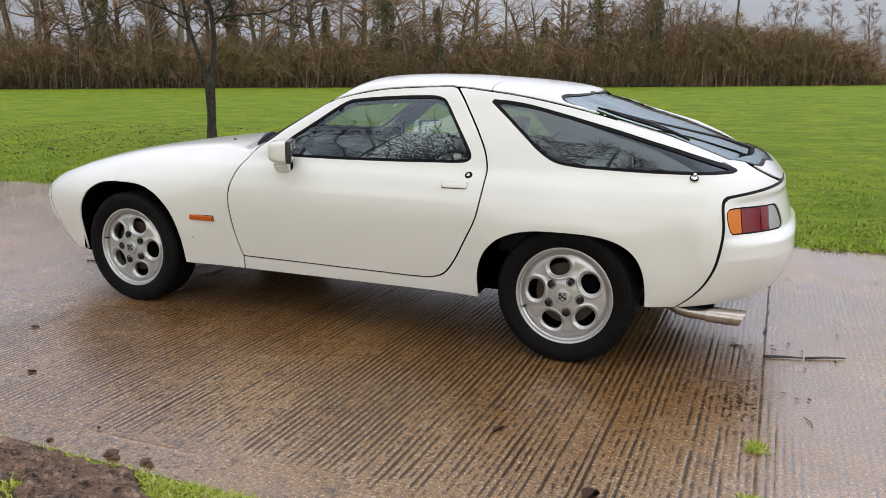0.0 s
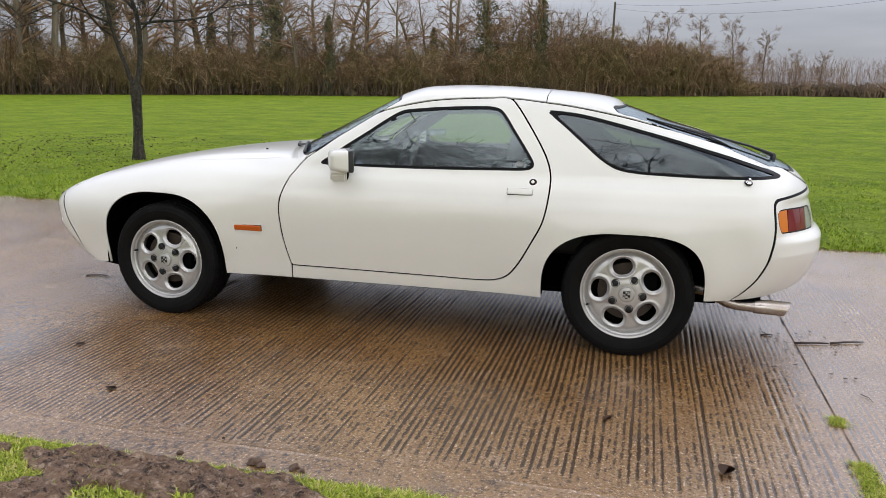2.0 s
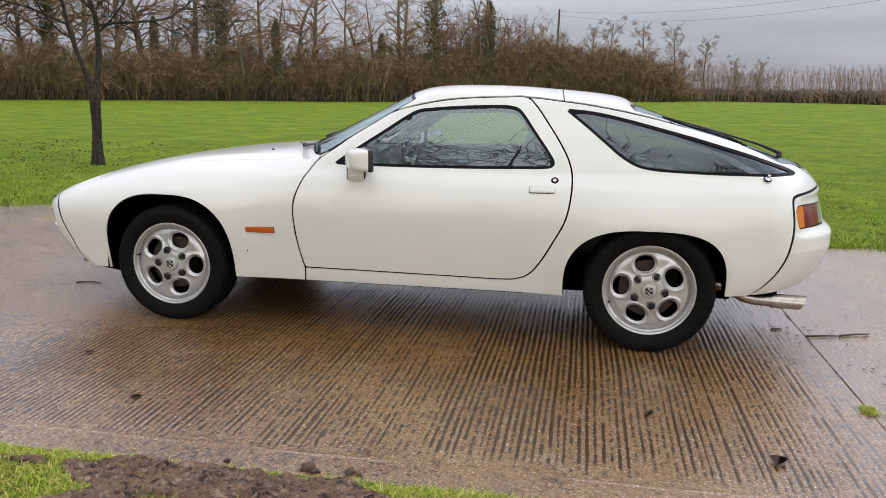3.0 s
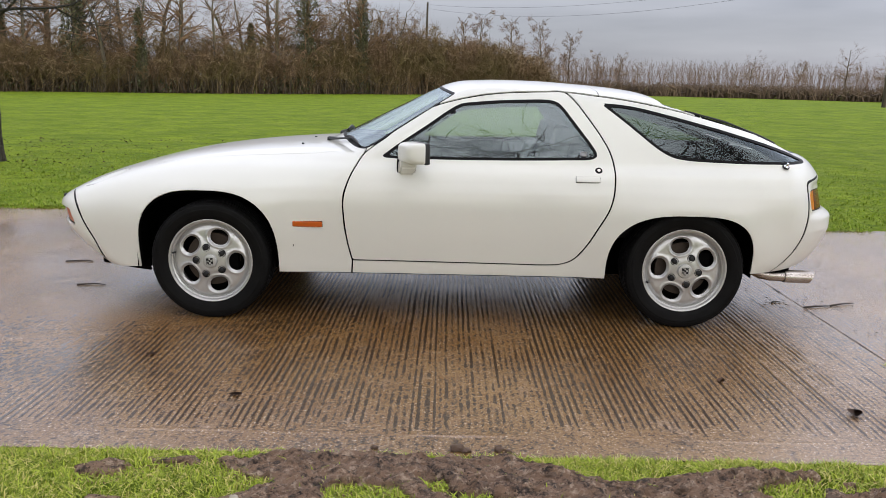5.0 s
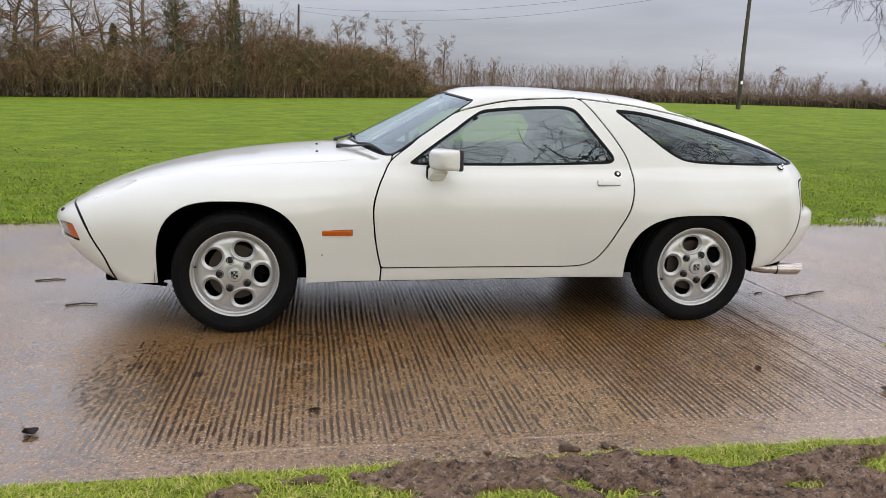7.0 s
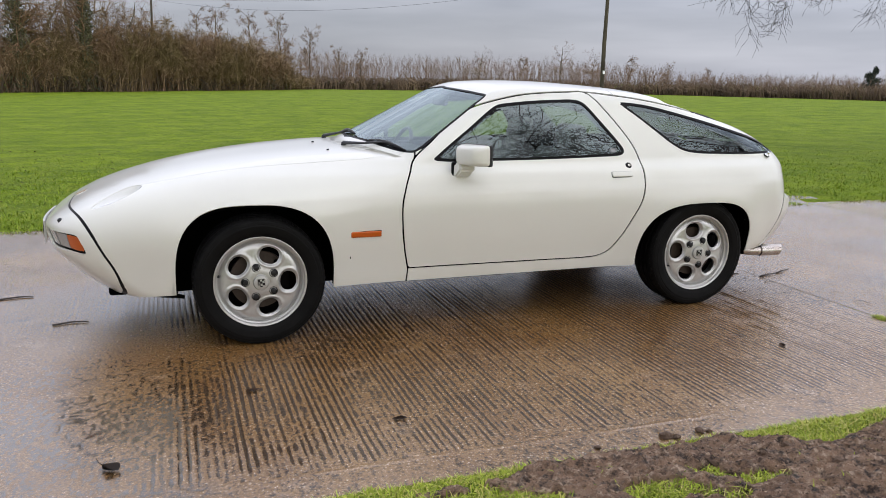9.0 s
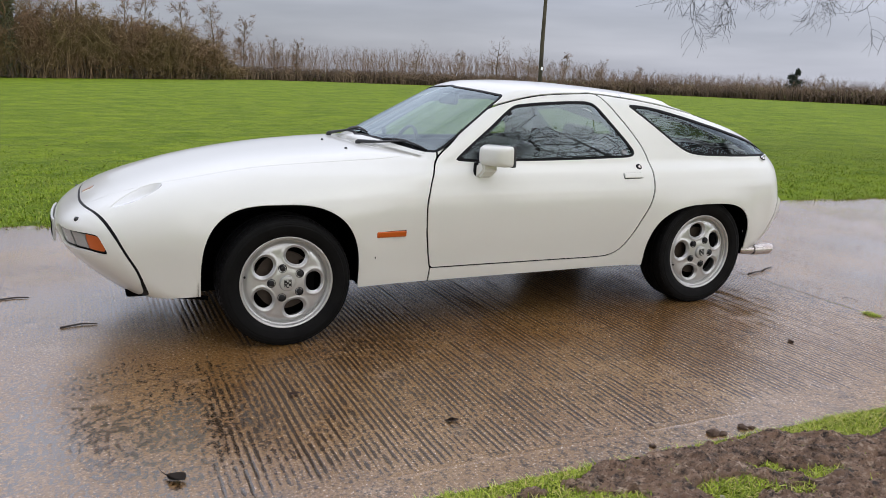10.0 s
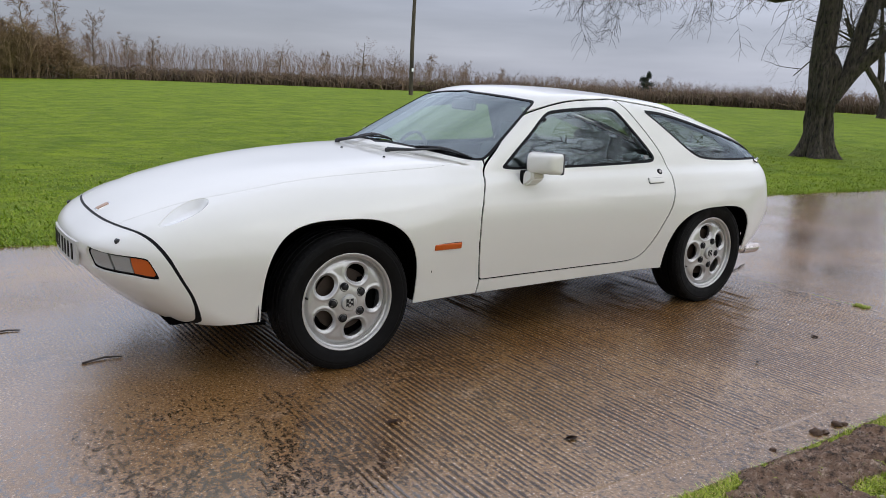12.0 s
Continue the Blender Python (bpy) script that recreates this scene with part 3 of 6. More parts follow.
    # lamps: black surrounds, then each lens
    for way in (lambda m: m, flip_y):
        d0 = inside(xz(lens_r), lamp_r)
        lens, rim = cut(lens_r, d0 + 0.006)
        lamp = panel("tail_lamp", way(offset(rim, -0.004)), SEAL, rb, "tail lamp with amber, red and grey lenses", 0.01)
        lean = lambda m: m[0][:, 0] - 0.14 * (0.74 - m[0][:, 2])
        for lo, hi, mat in ((-9, 1.956, AMBER), (1.9595, 2.029, RED), (2.0315, 2.060, RED), (2.063, 9, RIBS)):
            piece = cut(lens, lean(lens) - hi)[0]
            piece = cut(piece, lo - lean(piece))[0]
            panel("lens", way(offset(piece, -0.004)), mat, lamp, {id(AMBER): "amber lens", id(RED): "red lens", id(RIBS): "grey ribbed lens"}[id(mat)], 0.01)
        panel("lamp_backing", way(offset(lens, -0.010)), SEAL, lamp)
        lens, rim = cut(lens_f, inside(yz(lens_f), lamp_f) + 0.010)
        lamp = panel("front_lamp", way(offset(rim, -0.016)), SEAL, fb, "recessed clear front lamp with amber indicator", 0.01)
        for lo, hi, mat, word in ((-9, -0.603, DEEP_AMBER, "amber indicator lens"), (-0.598, -0.504, CLEAR, "clear lens"), (-0.490, 9, CLEAR, "clear lens")):
            piece = cut(lens, lens[0][:, 1] - hi)[0]
            piece = cut(piece, lo - piece[0][:, 1])[0]
            panel("lens", way(offset(piece, -0.014)), mat, lamp, word, 0.008)
        panel("lamp_backing", way(offset(lens, -0.024)), SEAL, lamp)
    doors = [o for o in car.children if o.name.startswith("door")]
    return fb, rb, doors[0], hatch, screen


car = tagged(new("car"), "white two-door sports coupe parked on wet ribbed concrete", "car")
front_bumper, rear_bumper, left_door, tailgate, windscreen = build_body(car)


# ---- wheels ----
def wheel_face(turn):
    """The alloy's dished face with five oval holes, cut from a turned sheet; outside looks to -y."""
    rr = np.concatenate([np.linspace(0.001, 0.19, 52), np.linspace(0.1915, 0.203, 6)])
    aa = np.linspace(0, 2 * math.pi, 181)[:-1]
    R, A = np.meshgrid(rr, aa, indexing="ij")
    prof = lambda r: curve(r, (0.0, 0.045, 0.085, 0.13, 0.165, 0.185, 0.196, 0.203), (-0.012, -0.012, -0.006, 0.002, 0.004, 0.010, 0.020, 0.024))
    X, Z = R * np.cos(A), R * np.sin(A)
    hole = np.full(R.shape, 9.0)
    for k in range(5):
        c = turn + 2 * math.pi * k / 5
        u, v = X * math.cos(c) + Z * math.sin(c) - 0.133, -X * math.sin(c) + Z * math.cos(c)
        hole = np.minimum(hole, superellipse(u, v, 0, 0, 0.0395, 0.0475, 2.2))
    Y = prof(R) + 0.010 * np.exp(-((hole + 0.001) / 0.007) ** 2) - 0.004 * np.exp(-((hole - 0.011) / 0.006) ** 2)
    V = np.stack([X, Y, Z], -1).reshape(-1, 3)
    n, m = R.shape
    i, j = np.meshgrid(np.arange(n - 1), np.arange(m), indexing="ij")
    a, b, c, d = i * m + j, i * m + (j + 1) % m, (i + 1) * m + (j + 1) % m, (i + 1) * m + j
    T = np.concatenate([np.stack([a, c, b], -1).reshape(-1, 3), np.stack([a, d, c], -1).reshape(-1, 3)])
    fn = np.cross(V[T[:, 1]] - V[T[:, 0]], V[T[:, 2]] - V[T[:, 0]])
    N = np.zeros_like(V)
    for q in range(3):
        np.add.at(N, T[:, q], fn)
    N /= np.linalg.norm(N, axis=1)[:, None] + 1e-12
    if N[:, 1].mean() > 0:
        N, T = -N, T[:, ::-1]
    return lip(cut((V, N, T), hole.reshape(-1))[1], 0.022)


def tyre_mesh():
    bm = lathe([(0.212, 0.085), (0.224, 0.094), (0.25, 0.103), (0.275, 0.106), (0.295, 0.102), (0.307, 0.094), (0.312, 0.082), (0.314, 0.06),
                (0.314, 0.047), (0.306, 0.045), (0.306, 0.039), (0.315, 0.037), (0.3155, 0.006), (0.307, 0.004), (0.307, -0.004), (0.3155, -0.006),
                (0.315, -0.037), (0.306, -0.039), (0.306, -0.045), (0.314, -0.047), (0.314, -0.06), (0.312, -0.082), (0.307, -0.094), (0.301, -0.0985), (0.2995, -0.0985), (0.295, -0.102),
                (0.284, -0.1045), (0.282, -0.1037), (0.275, -0.106), (0.25, -0.103), (0.238, -0.099), (0.236, -0.0975), (0.224, -0.094), (0.212, -0.085)], 96, close=True)
    return bm


def make_wheel(turn):
    w = new("wheel")
    part("tyre", tyre_mesh(), TYRE, w, "black road tyre with a worn sidewall", angle=25)
    blocks = bmesh.new()
    for side in (-1, 1):
        for k in range(64):
            a = 2 * math.pi * k / 64
            r = 0.3048
            m = Matrix.Rotation(-a, 4, "Y") @ Matrix.Translation((r, side * 0.085, 0)) @ Matrix.Rotation(side * radians(28), 4, "Z")
            bmesh.ops.create_cube(blocks, size=1, matrix=m @ Matrix.Diagonal((0.011, 0.024, 0.021, 1)))
    tagged(part("tread", blocks, TYRE, w), kind="stuff")
    rim = lathe([(0.197, 0.09), (0.222, 0.092), (0.226, 0.088), (0.214, 0.075), (0.196, 0.05), (0.190, 0.0), (0.198, -0.05), (0.201, -0.060), (0.203, -0.075),
                 (0.2095, -0.079), (0.2115, -0.089), (0.2145, -0.0925), (0.2205, -0.094), (0.2248, -0.092), (0.2258, -0.087), (0.221, -0.082), (0.205, -0.06), (0.202, -0.04), (0.194, 0.0), (0.197, 0.05)], 96, close=True)
    r = part("rim", rim, ALLOY, w, "silver alloy rim")
    face = child("wheel_face", to_data("wheel_face", wheel_face(turn), ALLOY), r, "silver dished face with five oval holes", pose(0, -0.083, 0))
    face.data.transform(Matrix.Identity(4))
    cap = lathe([(0.0, -0.017), (0.026, -0.0165), (0.034, -0.0145), (0.0375, -0.010), (0.038, 0.0), (0.0, 0.0)], 40)
    part("centre_cap", cap, CAP, r, "round cap with a small dark emblem", pose(0, -0.092, 0))
    em = bmesh.new()
    for dx, dz, wide, high in ((-0.0105, 0.0095, 0.011, 0.013), (0.0105, -0.006, 0.010, 0.012), (0.006, 0.0125, 0.004, 0.010), (0.0115, 0.0125, 0.004, 0.010), (-0.012, -0.006, 0.004, 0.012), (-0.0065, -0.008, 0.004, 0.014),
                               (0.0, 0.002, 0.010, 0.011), (0.0, -0.0175, 0.012, 0.004), (-0.0165, 0.001, 0.002, 0.034), (0.0165, 0.001, 0.002, 0.034), (0.0, 0.0185, 0.034, 0.002)):
        box(wide, 0.003, high, at=(dx, 0, dz), bm=em)
    part("emblem", em, BOLT, r, "", pose(0, -0.1085, 0))
    for k in range(5):
        a = turn + math.pi / 5 + 2 * math.pi * k / 5
        nut = lathe([(0.0, 0.006), (0.0205, 0.006), (0.0205, -0.0025), (0.0185, -0.004), (0.0160, 0.003), (0.0145, 0.003), (0.0135, -0.008), (0.009, -0.0105), (0.0, -0.011)], 20)
        part("wheel_bolt", nut, BOLT, r, "", pose(0.074 * math.cos(a), -0.092, 0.074 * math.sin(a)))
    va = turn + radians(172)
    part("valve", tube([(0, 0.02, 0), (0, -0.012, 0.002), (-0.003, -0.022, 0.004)], [0.005, 0.0048, 0.004]), BOLT, r, "", pose(0.198 * math.cos(va), -0.07, 0.198 * math.sin(va), 0, 0, 0))
    part("brake_disc", lathe([(0.05, 0.0), (0.141, 0.0), (0.141, 0.024), (0.05, 0.024)], 48, close=True), DISC, w, "rusty brake disc", pose(0, -0.035, 0))
    # added near-black disc: stands for the shade behind the five holes
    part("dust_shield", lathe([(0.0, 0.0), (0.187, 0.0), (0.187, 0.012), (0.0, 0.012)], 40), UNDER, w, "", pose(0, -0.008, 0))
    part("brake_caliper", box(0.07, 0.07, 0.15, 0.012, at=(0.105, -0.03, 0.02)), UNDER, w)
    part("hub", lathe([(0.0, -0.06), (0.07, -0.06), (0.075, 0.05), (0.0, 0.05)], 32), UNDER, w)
    return w


HUB_Z, HUB_Y = 0.312, -0.747
for wheel_x, wheel_turn in ((-1.25, radians(-2)), (1.25, radians(29.5))):
    w = make_wheel(wheel_turn)
    w.parent = car
    w.matrix_basis = pose(wheel_x, HUB_Y, HUB_Z)
    tagged(w, "black tyre on a silver five-hole alloy wheel")
    far = copy_thing(w, pose(wheel_x, -HUB_Y, HUB_Z, 0, 0, 180))
    far.parent = car


# ---- wheel wells and floor ----
def well(cx, cz, ra, pa, rb, pb, rz):
    bm = bmesh.new()
    ring = []
    for k in range(33):
        a = math.pi * (k / 32 * 1.06 - 0.03)
        c, s = math.cos(a), math.sin(a)
        p, rx = (pb, rb) if c > 0 else (pa, ra)
        r = (abs(c) ** p + abs(s) ** p) ** (-1 / p)
        ring.append((cx + (rx + 0.012) * r * c, cz + (rz + 0.012) * r * s))
    rows = [[bm.verts.new((x, y, z)) for x, z in ring] for y in (-0.80, -0.62, -0.48)]
    for a, b in zip(rows, rows[1:]):
        for k in range(32):
            bm.faces.new((a[k], a[k + 1], b[k + 1], b[k]))
    bm.faces.new(rows[-1])
    return bm


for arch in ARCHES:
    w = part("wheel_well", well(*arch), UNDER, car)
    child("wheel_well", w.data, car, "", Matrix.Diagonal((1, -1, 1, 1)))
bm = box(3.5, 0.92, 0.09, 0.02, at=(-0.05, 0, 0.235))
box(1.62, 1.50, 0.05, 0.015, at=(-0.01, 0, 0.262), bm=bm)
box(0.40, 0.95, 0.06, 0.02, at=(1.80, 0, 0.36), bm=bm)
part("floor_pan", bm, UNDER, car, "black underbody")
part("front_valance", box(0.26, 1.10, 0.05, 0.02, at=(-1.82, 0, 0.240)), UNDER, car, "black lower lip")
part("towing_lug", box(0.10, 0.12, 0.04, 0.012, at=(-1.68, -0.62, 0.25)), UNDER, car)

# ---- exhaust ----
ex = part("exhaust", tube([(1.50, -0.585, 0.315), (1.62, -0.615, 0.305), (1.68, -0.632, 0.285), (1.73, -0.648, 0.262), (1.78, -0.656, 0.254), (1.86, -0.66, 0.252)], [0.029, 0.029, 0.030, 0.030, 0.0295, 0.029], 20), STEEL, car, "brushed steel tailpipe")
bm = tube([(1.852, -0.66, 0.252), (1.88, -0.66, 0.2515), (2.0, -0.66, 0.249)], [0.0345, 0.0352, 0.0352], 28, caps=False)
tube([(1.86, -0.66, 0.252), (2.0, -0.66, 0.249)], [0.0325, 0.0325], 28, bm=bm, caps=False)
for v in bm.verts:
    if v.co.x > 1.95:
        v.co.x += (v.co.z - 0.249) * 0.42
part("exhaust_tip", bm, STEEL, ex, "slant-cut polished tip")
part("exhaust_bracket", box(0.16, 0.06, 0.05, 0.008, at=(1.80, -0.63, 0.305)), UNDER, ex)

# black lip under the nose
for y in (-1, 1):
    part("chin_lip", tube([(-1.955, 0.14 * y, 0.288), (-1.945, 0.38 * y, 0.272), (-1.895, 0.56 * y, 0.256), (-1.80, 0.67 * y, 0.252), (-1.69, 0.735 * y, 0.254), (-1.60, 0.745 * y, 0.241)], [0.008, 0.013, 0.014, 0.013, 0.013, 0.009], 10), UNDER, car, "black rubber lip under the nose")

# ---- door furniture, marker lamp, mirror ----
dy = lambda x, z: -half_width(np.array(x), np.array(z))
bm = box(0.124, 0.019, 0.031, 0.007, 3)
part("door_handle", bm, PAINT, left_door, "white flap handle", pose(0.717, float(dy(0.717, 0.781)) + 0.001, 0.781, -27))
# slightly larger black plate draws the shadow line round the flap
part("handle_gap", box(0.1275, 0.010, 0.0345, 0.008, 3), PLASTIC, left_door, "", pose(0.717, float(dy(0.717, 0.781)) + 0.0005, 0.7805, -27))
bm = box(0.136, 0.006, 0.052, 0.0028, 2)
part("handle_recess", bm, PAINT, left_door, "", pose(0.717, float(dy(0.717, 0.772)) + 0.0035, 0.768, -22))
lock = part("door_lock", lathe([(0.0, -0.004), (0.0165, -0.004), (0.019, 0.0), (0.019, 0.006), (0.0, 0.006)], 28), SEAL, left_door, "round lock in a black ring", pose(0.775, float(dy(0.775, 0.826)) + 0.0, 0.826, -33))
part("lock_barrel", lathe([(0.0, -0.007), (0.0085, -0.0068), (0.0095, -0.003), (0.0, -0.003)], 20), STEEL, lock)
mk = part("side_marker", box(0.154, 0.014, 0.029, 0.006, 3), DEEP_AMBER, car, "orange side marker lamp", pose(-0.733, float(dy(-0.733, 0.524)) - 0.002, 0.524, 9))
part("marker_frame", box(0.158, 0.010, 0.033, 0.004, 2), SEAL, mk, "", pose(0, 0.005, 0))
copy_thing(mk, pose(-0.733, -float(dy(-0.733, 0.524)) + 0.002, 0.524, -9, 0, 0))
chip = part("paint_chip", box(0.004, 0.002, 0.013, 0.0008, 1), SEAL, car, "small dark chip in the paint", pose(-0.811, float(dy(-0.811, 0.406)) - 0.0005, 0.406, 12))


def mirror(side):
    """A door mirror: foot with gasket, tapered shell, black rim, glass."""
    ob = new("door_mirror")
    ob.parent = car
    # the head is swung inwards, so that its glass faces the driver on the far side
    turn = Matrix.Translation((-0.156, -0.862, 0.905)) @ Matrix.Rotation(radians(27), 4, "Z")
    bm = bmesh.new()
    rows = []
    for x, y0, y1, z0, z1, r in ((-0.098, 0.040, -0.046, -0.030, 0.032, 0.022), (-0.092, 0.060, -0.064, -0.040, 0.042, 0.026), (-0.077, 0.074, -0.078, -0.047, 0.049, 0.026),
                                 (-0.045, 0.086, -0.088, -0.051, 0.052, 0.022), (-0.008, 0.090, -0.092, -0.052, 0.053, 0.018)):
        row = []
        for cx, cy, a0 in ((y1 + r, z1 - r, 90), (y1 + r, z0 + r, 180), (y0 - r, z0 + r, 270), (y0 - r, z1 - r, 0)):
            for k in range(6):
                a = radians(a0 + 90 * k / 5)
                row.append(bm.verts.new((x, cx + r * math.cos(a), cy + r * math.sin(a))))
        rows.append(row)
    for a, b in zip(rows, rows[1:]):
        for k in range(24):
            j = (k + 1) % 24
            bm.faces.new((a[k], a[j], b[j], b[k]))
    bm.faces.new(rows[0])
    bm.faces.new(rows[-1])
    bmesh.ops.recalc_face_normals(bm, faces=bm.faces[:])
    bm.transform(turn)
    part("mirror_shell", bm, PAINT, ob, "white mirror shell", angle=60)
    bm = box(0.028, 0.186, 0.109, 0.011, 3, at=(0.006, 0, 0))
    bm.transform(turn)
    part("mirror_rim", bm, PLASTIC, ob, "black rim")
    bm = box(0.004, 0.160, 0.084, 0.0015, 2, at=(0.0195, 0, 0))
    bm.transform(turn)
    part("mirror_glass", bm, MIRROR, ob)
    bm = bmesh.new()
    rows = []
    for x0, x1, y, z0, z1 in ((-0.268, -0.180, -0.800, 0.785, 0.856), (-0.262, -0.181, -0.835, 0.791, 0.862), (-0.250, -0.165, -0.872, 0.830, 0.883)):
        rows.append([bm.verts.new((x, y + (0.012 if z == z1 else 0), z)) for x, z in ((x0, z0), (x1, z0), (x1, z1), (x0, z1))])
    for a, b in zip(rows, rows[1:]):
        for k in range(4):
            bm.faces.new((a[k], a[(k + 1) % 4], b[(k + 1) % 4], b[k]))
    bm.faces.new(rows[0])
    bm.faces.new(rows[-1])
    bmesh.ops.recalc_face_normals(bm, faces=bm.faces[:])
    bmesh.ops.bevel(bm, geom=bm.edges[:], offset=0.009, segments=3, affect="EDGES")
    part("mirror_foot", bm, PAINT, ob, "white foot")
    part("gasket", box(0.098, 0.024, 0.084, 0.012, 3, at=(-0.224, -0.806, 0.826)), SEAL, ob, "thin black gasket")
    if side > 0:
        for o in ob.children:
            o.matrix_basis = Matrix.Diagonal((1, -1, 1, 1))
    return ob


mirror(-1)
mirror(1)
kn = part("aerial_base", lathe([(0.0, 0.022), (0.006, 0.020), (0.0085, 0.012), (0.007, 0.008), (0.011, 0.004), (0.0145, 0.0), (0.015, -0.006), (0.0, -0.006)], 24, "z"), CHROME, car,
          "chrome aerial stub", pose(1.766, -0.743, 0.864, 35, 10, 0))
part("rubber_ring", lathe([(0.0, -0.002), (0.018, -0.002), (0.019, -0.006), (0.0, -0.008)], 24, "z"), SEAL, kn)


# ---- bonnet and bumper details ----
top_z = lambda x, y: float(top_height(np.array(x), np.array(y)))
bd = part("front_badge", box(0.066, 0.052, 0.006, 0.0025, 2), CHROME, car, "small shield-shaped badge", pose(-2.085, 0.0, top_z(-2.085, 0.0) - 0.001, 0, -25, 0))
part("badge_field", box(0.056, 0.043, 0.003, 0.001, 1), Mat("badge_gold", (0.42, 0.27, 0.17), 0.4, 0.5), bd, "", pose(0, 0, 0.004))
for y in (-0.524, 0.524):
    part("washer_jet", lathe([(0.0, 0.010), (0.008, 0.009), (0.011, 0.003), (0.014, -0.004), (0.0, -0.006)], 20, "z"), PLASTIC, front_bumper, "", pose(-2.14, y, 0.599, 0, -42, 12))
for y in (-0.40, 0.06):
    part("screen_washer", lathe([(0.0, 0.008), (0.006, 0.007), (0.008, 0.0), (0.0, -0.004)], 16, "z"), PLASTIC, car, "", pose(-0.83, y, top_z(-0.83, y)))
bm = box(0.010, 0.50, 0.105, 0.0)
bmesh.ops.subdivide_edges(bm, edges=[e for e in bm.edges if abs(e.verts[0].co.y - e.verts[1].co.y) > 0.1], cuts=9, use_grid_fill=True)
for v in bm.verts:
    v.co.x += 0.205 * (abs(v.co.y) / 0.70) ** 2.6
pl = part("number_plate", bm, PLATE, front_bumper, "pale number plate with dark bars", pose(-2.258, 0, 0.500))
for k in range(7):
    by = -0.19 + 0.06 * k + (0.02 if k > 3 else 0)
    part("plate_bar", box(0.003, 0.030, 0.07), SEAL, pl, "", pose(-0.0055 + 0.205 * (abs(by) / 0.70) ** 2.6, by, 0))


def wiper(name, pivot, elbow, blade_a, blade_b, parent, lift=0.020):
    """An arm from its pivot to the blade, with bridge, clip and rubber."""
    up = lambda p, h: Vector((p[0], p[1], top_z(p[0], p[1]) + h))
    mid = [(blade_a[i] + blade_b[i]) / 2 for i in range(2)]
    arm = part(name, tube([up(pivot, 0.004), up(pivot, 0.014), up(elbow, lift + 0.006), up(mid, lift + 0.006)], [0.010, 0.011, 0.0065, 0.005], 8), PLASTIC, parent, "black wiper arm")
    part("pivot_cap", lathe([(0.0, 0.020), (0.012, 0.018), (0.015, 0.012), (0.015, -0.01), (0.0, -0.01)], 16, "z"), PLASTIC, arm, "", Matrix.Translation(up(pivot, 0)))
    pts = [up([blade_a[i] + (blade_b[i] - blade_a[i]) * t for i in range(2)], 0.006) for t in np.linspace(0, 1, 9)]
    part("blade_rubber", tube(pts, 0.0055, 6), SEAL, arm)
    pts = [up([blade_a[i] + (blade_b[i] - blade_a[i]) * t for i in range(2)], 0.010 + 0.009 * math.sin(math.pi * t)) for t in np.linspace(0.06, 0.94, 9)]
    part("blade_bridge", tube(pts, [0.003, 0.004, 0.005, 0.0065, 0.008, 0.0065, 0.005, 0.004, 0.003], 6), PLASTIC, arm)
    return arm


wiper("windscreen_wiper", (-0.705, -0.22), (-0.635, -0.36), (-0.600, -0.33), (-0.478, -0.665), windscreen, 0.011)
wiper("windscreen_wiper", (-0.705, 0.36), (-0.640, 0.22), (-0.612, 0.30), (-0.612, -0.10), windscreen, 0.009)
wiper("rear_wiper", (1.96, -0.06), (1.82, -0.18), (1.29, -0.47), (1.71, -0.47), tailgate, 0.016)
cowl = bmesh.new()
rows = []
for k in range(33):
    y = -0.69 + 1.38 * k / 32
    xb = -0.665 + 0.36 * y * y
    rows.append([cowl.verts.new((xb + dx, y, top_z(xb + dx, y) + 0.0018)) for dx in (-0.050, -0.03, -0.012)])
for a, b in zip(rows, rows[1:]):
    for k in range(2):
        cowl.faces.new((a[k], a[k + 1], b[k + 1], b[k]))
bmesh.ops.solidify(cowl, geom=cowl.faces[:], thickness=0.003)
part("cowl_grille", cowl, PAINT, windscreen, "white cowl strip below the windscreen")
part("window_sticker", box(0.036, 0.0015, 0.023, 0.010, 3), DULL_STICKER, left_door, "small round-topped pale sticker", pose(0.700, float(dy(0.700, 0.905)) + 0.002, 0.905, -25))
part("mirror_corner", box(0.045, 0.012, 0.018, 0.005, 2), SEAL, left_door, "", pose(0.008, float(dy(0.008, 1.10)) + 0.008, 1.098, -27, -35))


# ---- cabin ----
def seat(x, y, back_up=1.0):
    s = new("seat")
    s.parent = car
    s.matrix_basis = pose(x, y, 0.30)
    part("cushion", box(0.52, 0.48, 0.16, 0.06, 4, at=(0, 0, 0.08)), PALE, s, "dark grey leather cushion")
    part("seat_back", box(0.15, 0.48, 0.50 * back_up, 0.06, 4), PALE, s, "", pose(0.27, 0, 0.34, 0, 18, 0))
    part("headrest", box(0.09, 0.25, 0.15, 0.04, 4), PALE, s, "", pose(0.385, 0, 0.655 * back_up, 0, 14, 0))
    return tagged(s, "dark grey leather front seat")


seat(0.25, -0.36)
seat(0.25, 0.36)
for y in (-0.33, 0.33):
    bm = box(0.42, 0.44, 0.12, 0.05, 4, at=(0.98, y, 0.48))
    box(0.12, 0.44, 0.36, 0.05, 4, at=(1.24, y, 0.68), bm=bm)
    part("rear_seat", bm, PALE, car, "small grey rear seat")
bm = box(0.30, 1.30, 0.22, 0.07, 4, at=(-0.46, 0, 0.76))
box(0.22, 0.46, 0.10, 0.04, 4, at=(-0.38, -0.36, 0.86), bm=bm)
part("dashboard", bm, TRIM, car, "dark grey dashboard with a hooded binnacle")
bm = bmesh.new()
box(0.72, 1.10, 0.03, 0.01, at=(1.52, 0, 0.70), bm=bm)
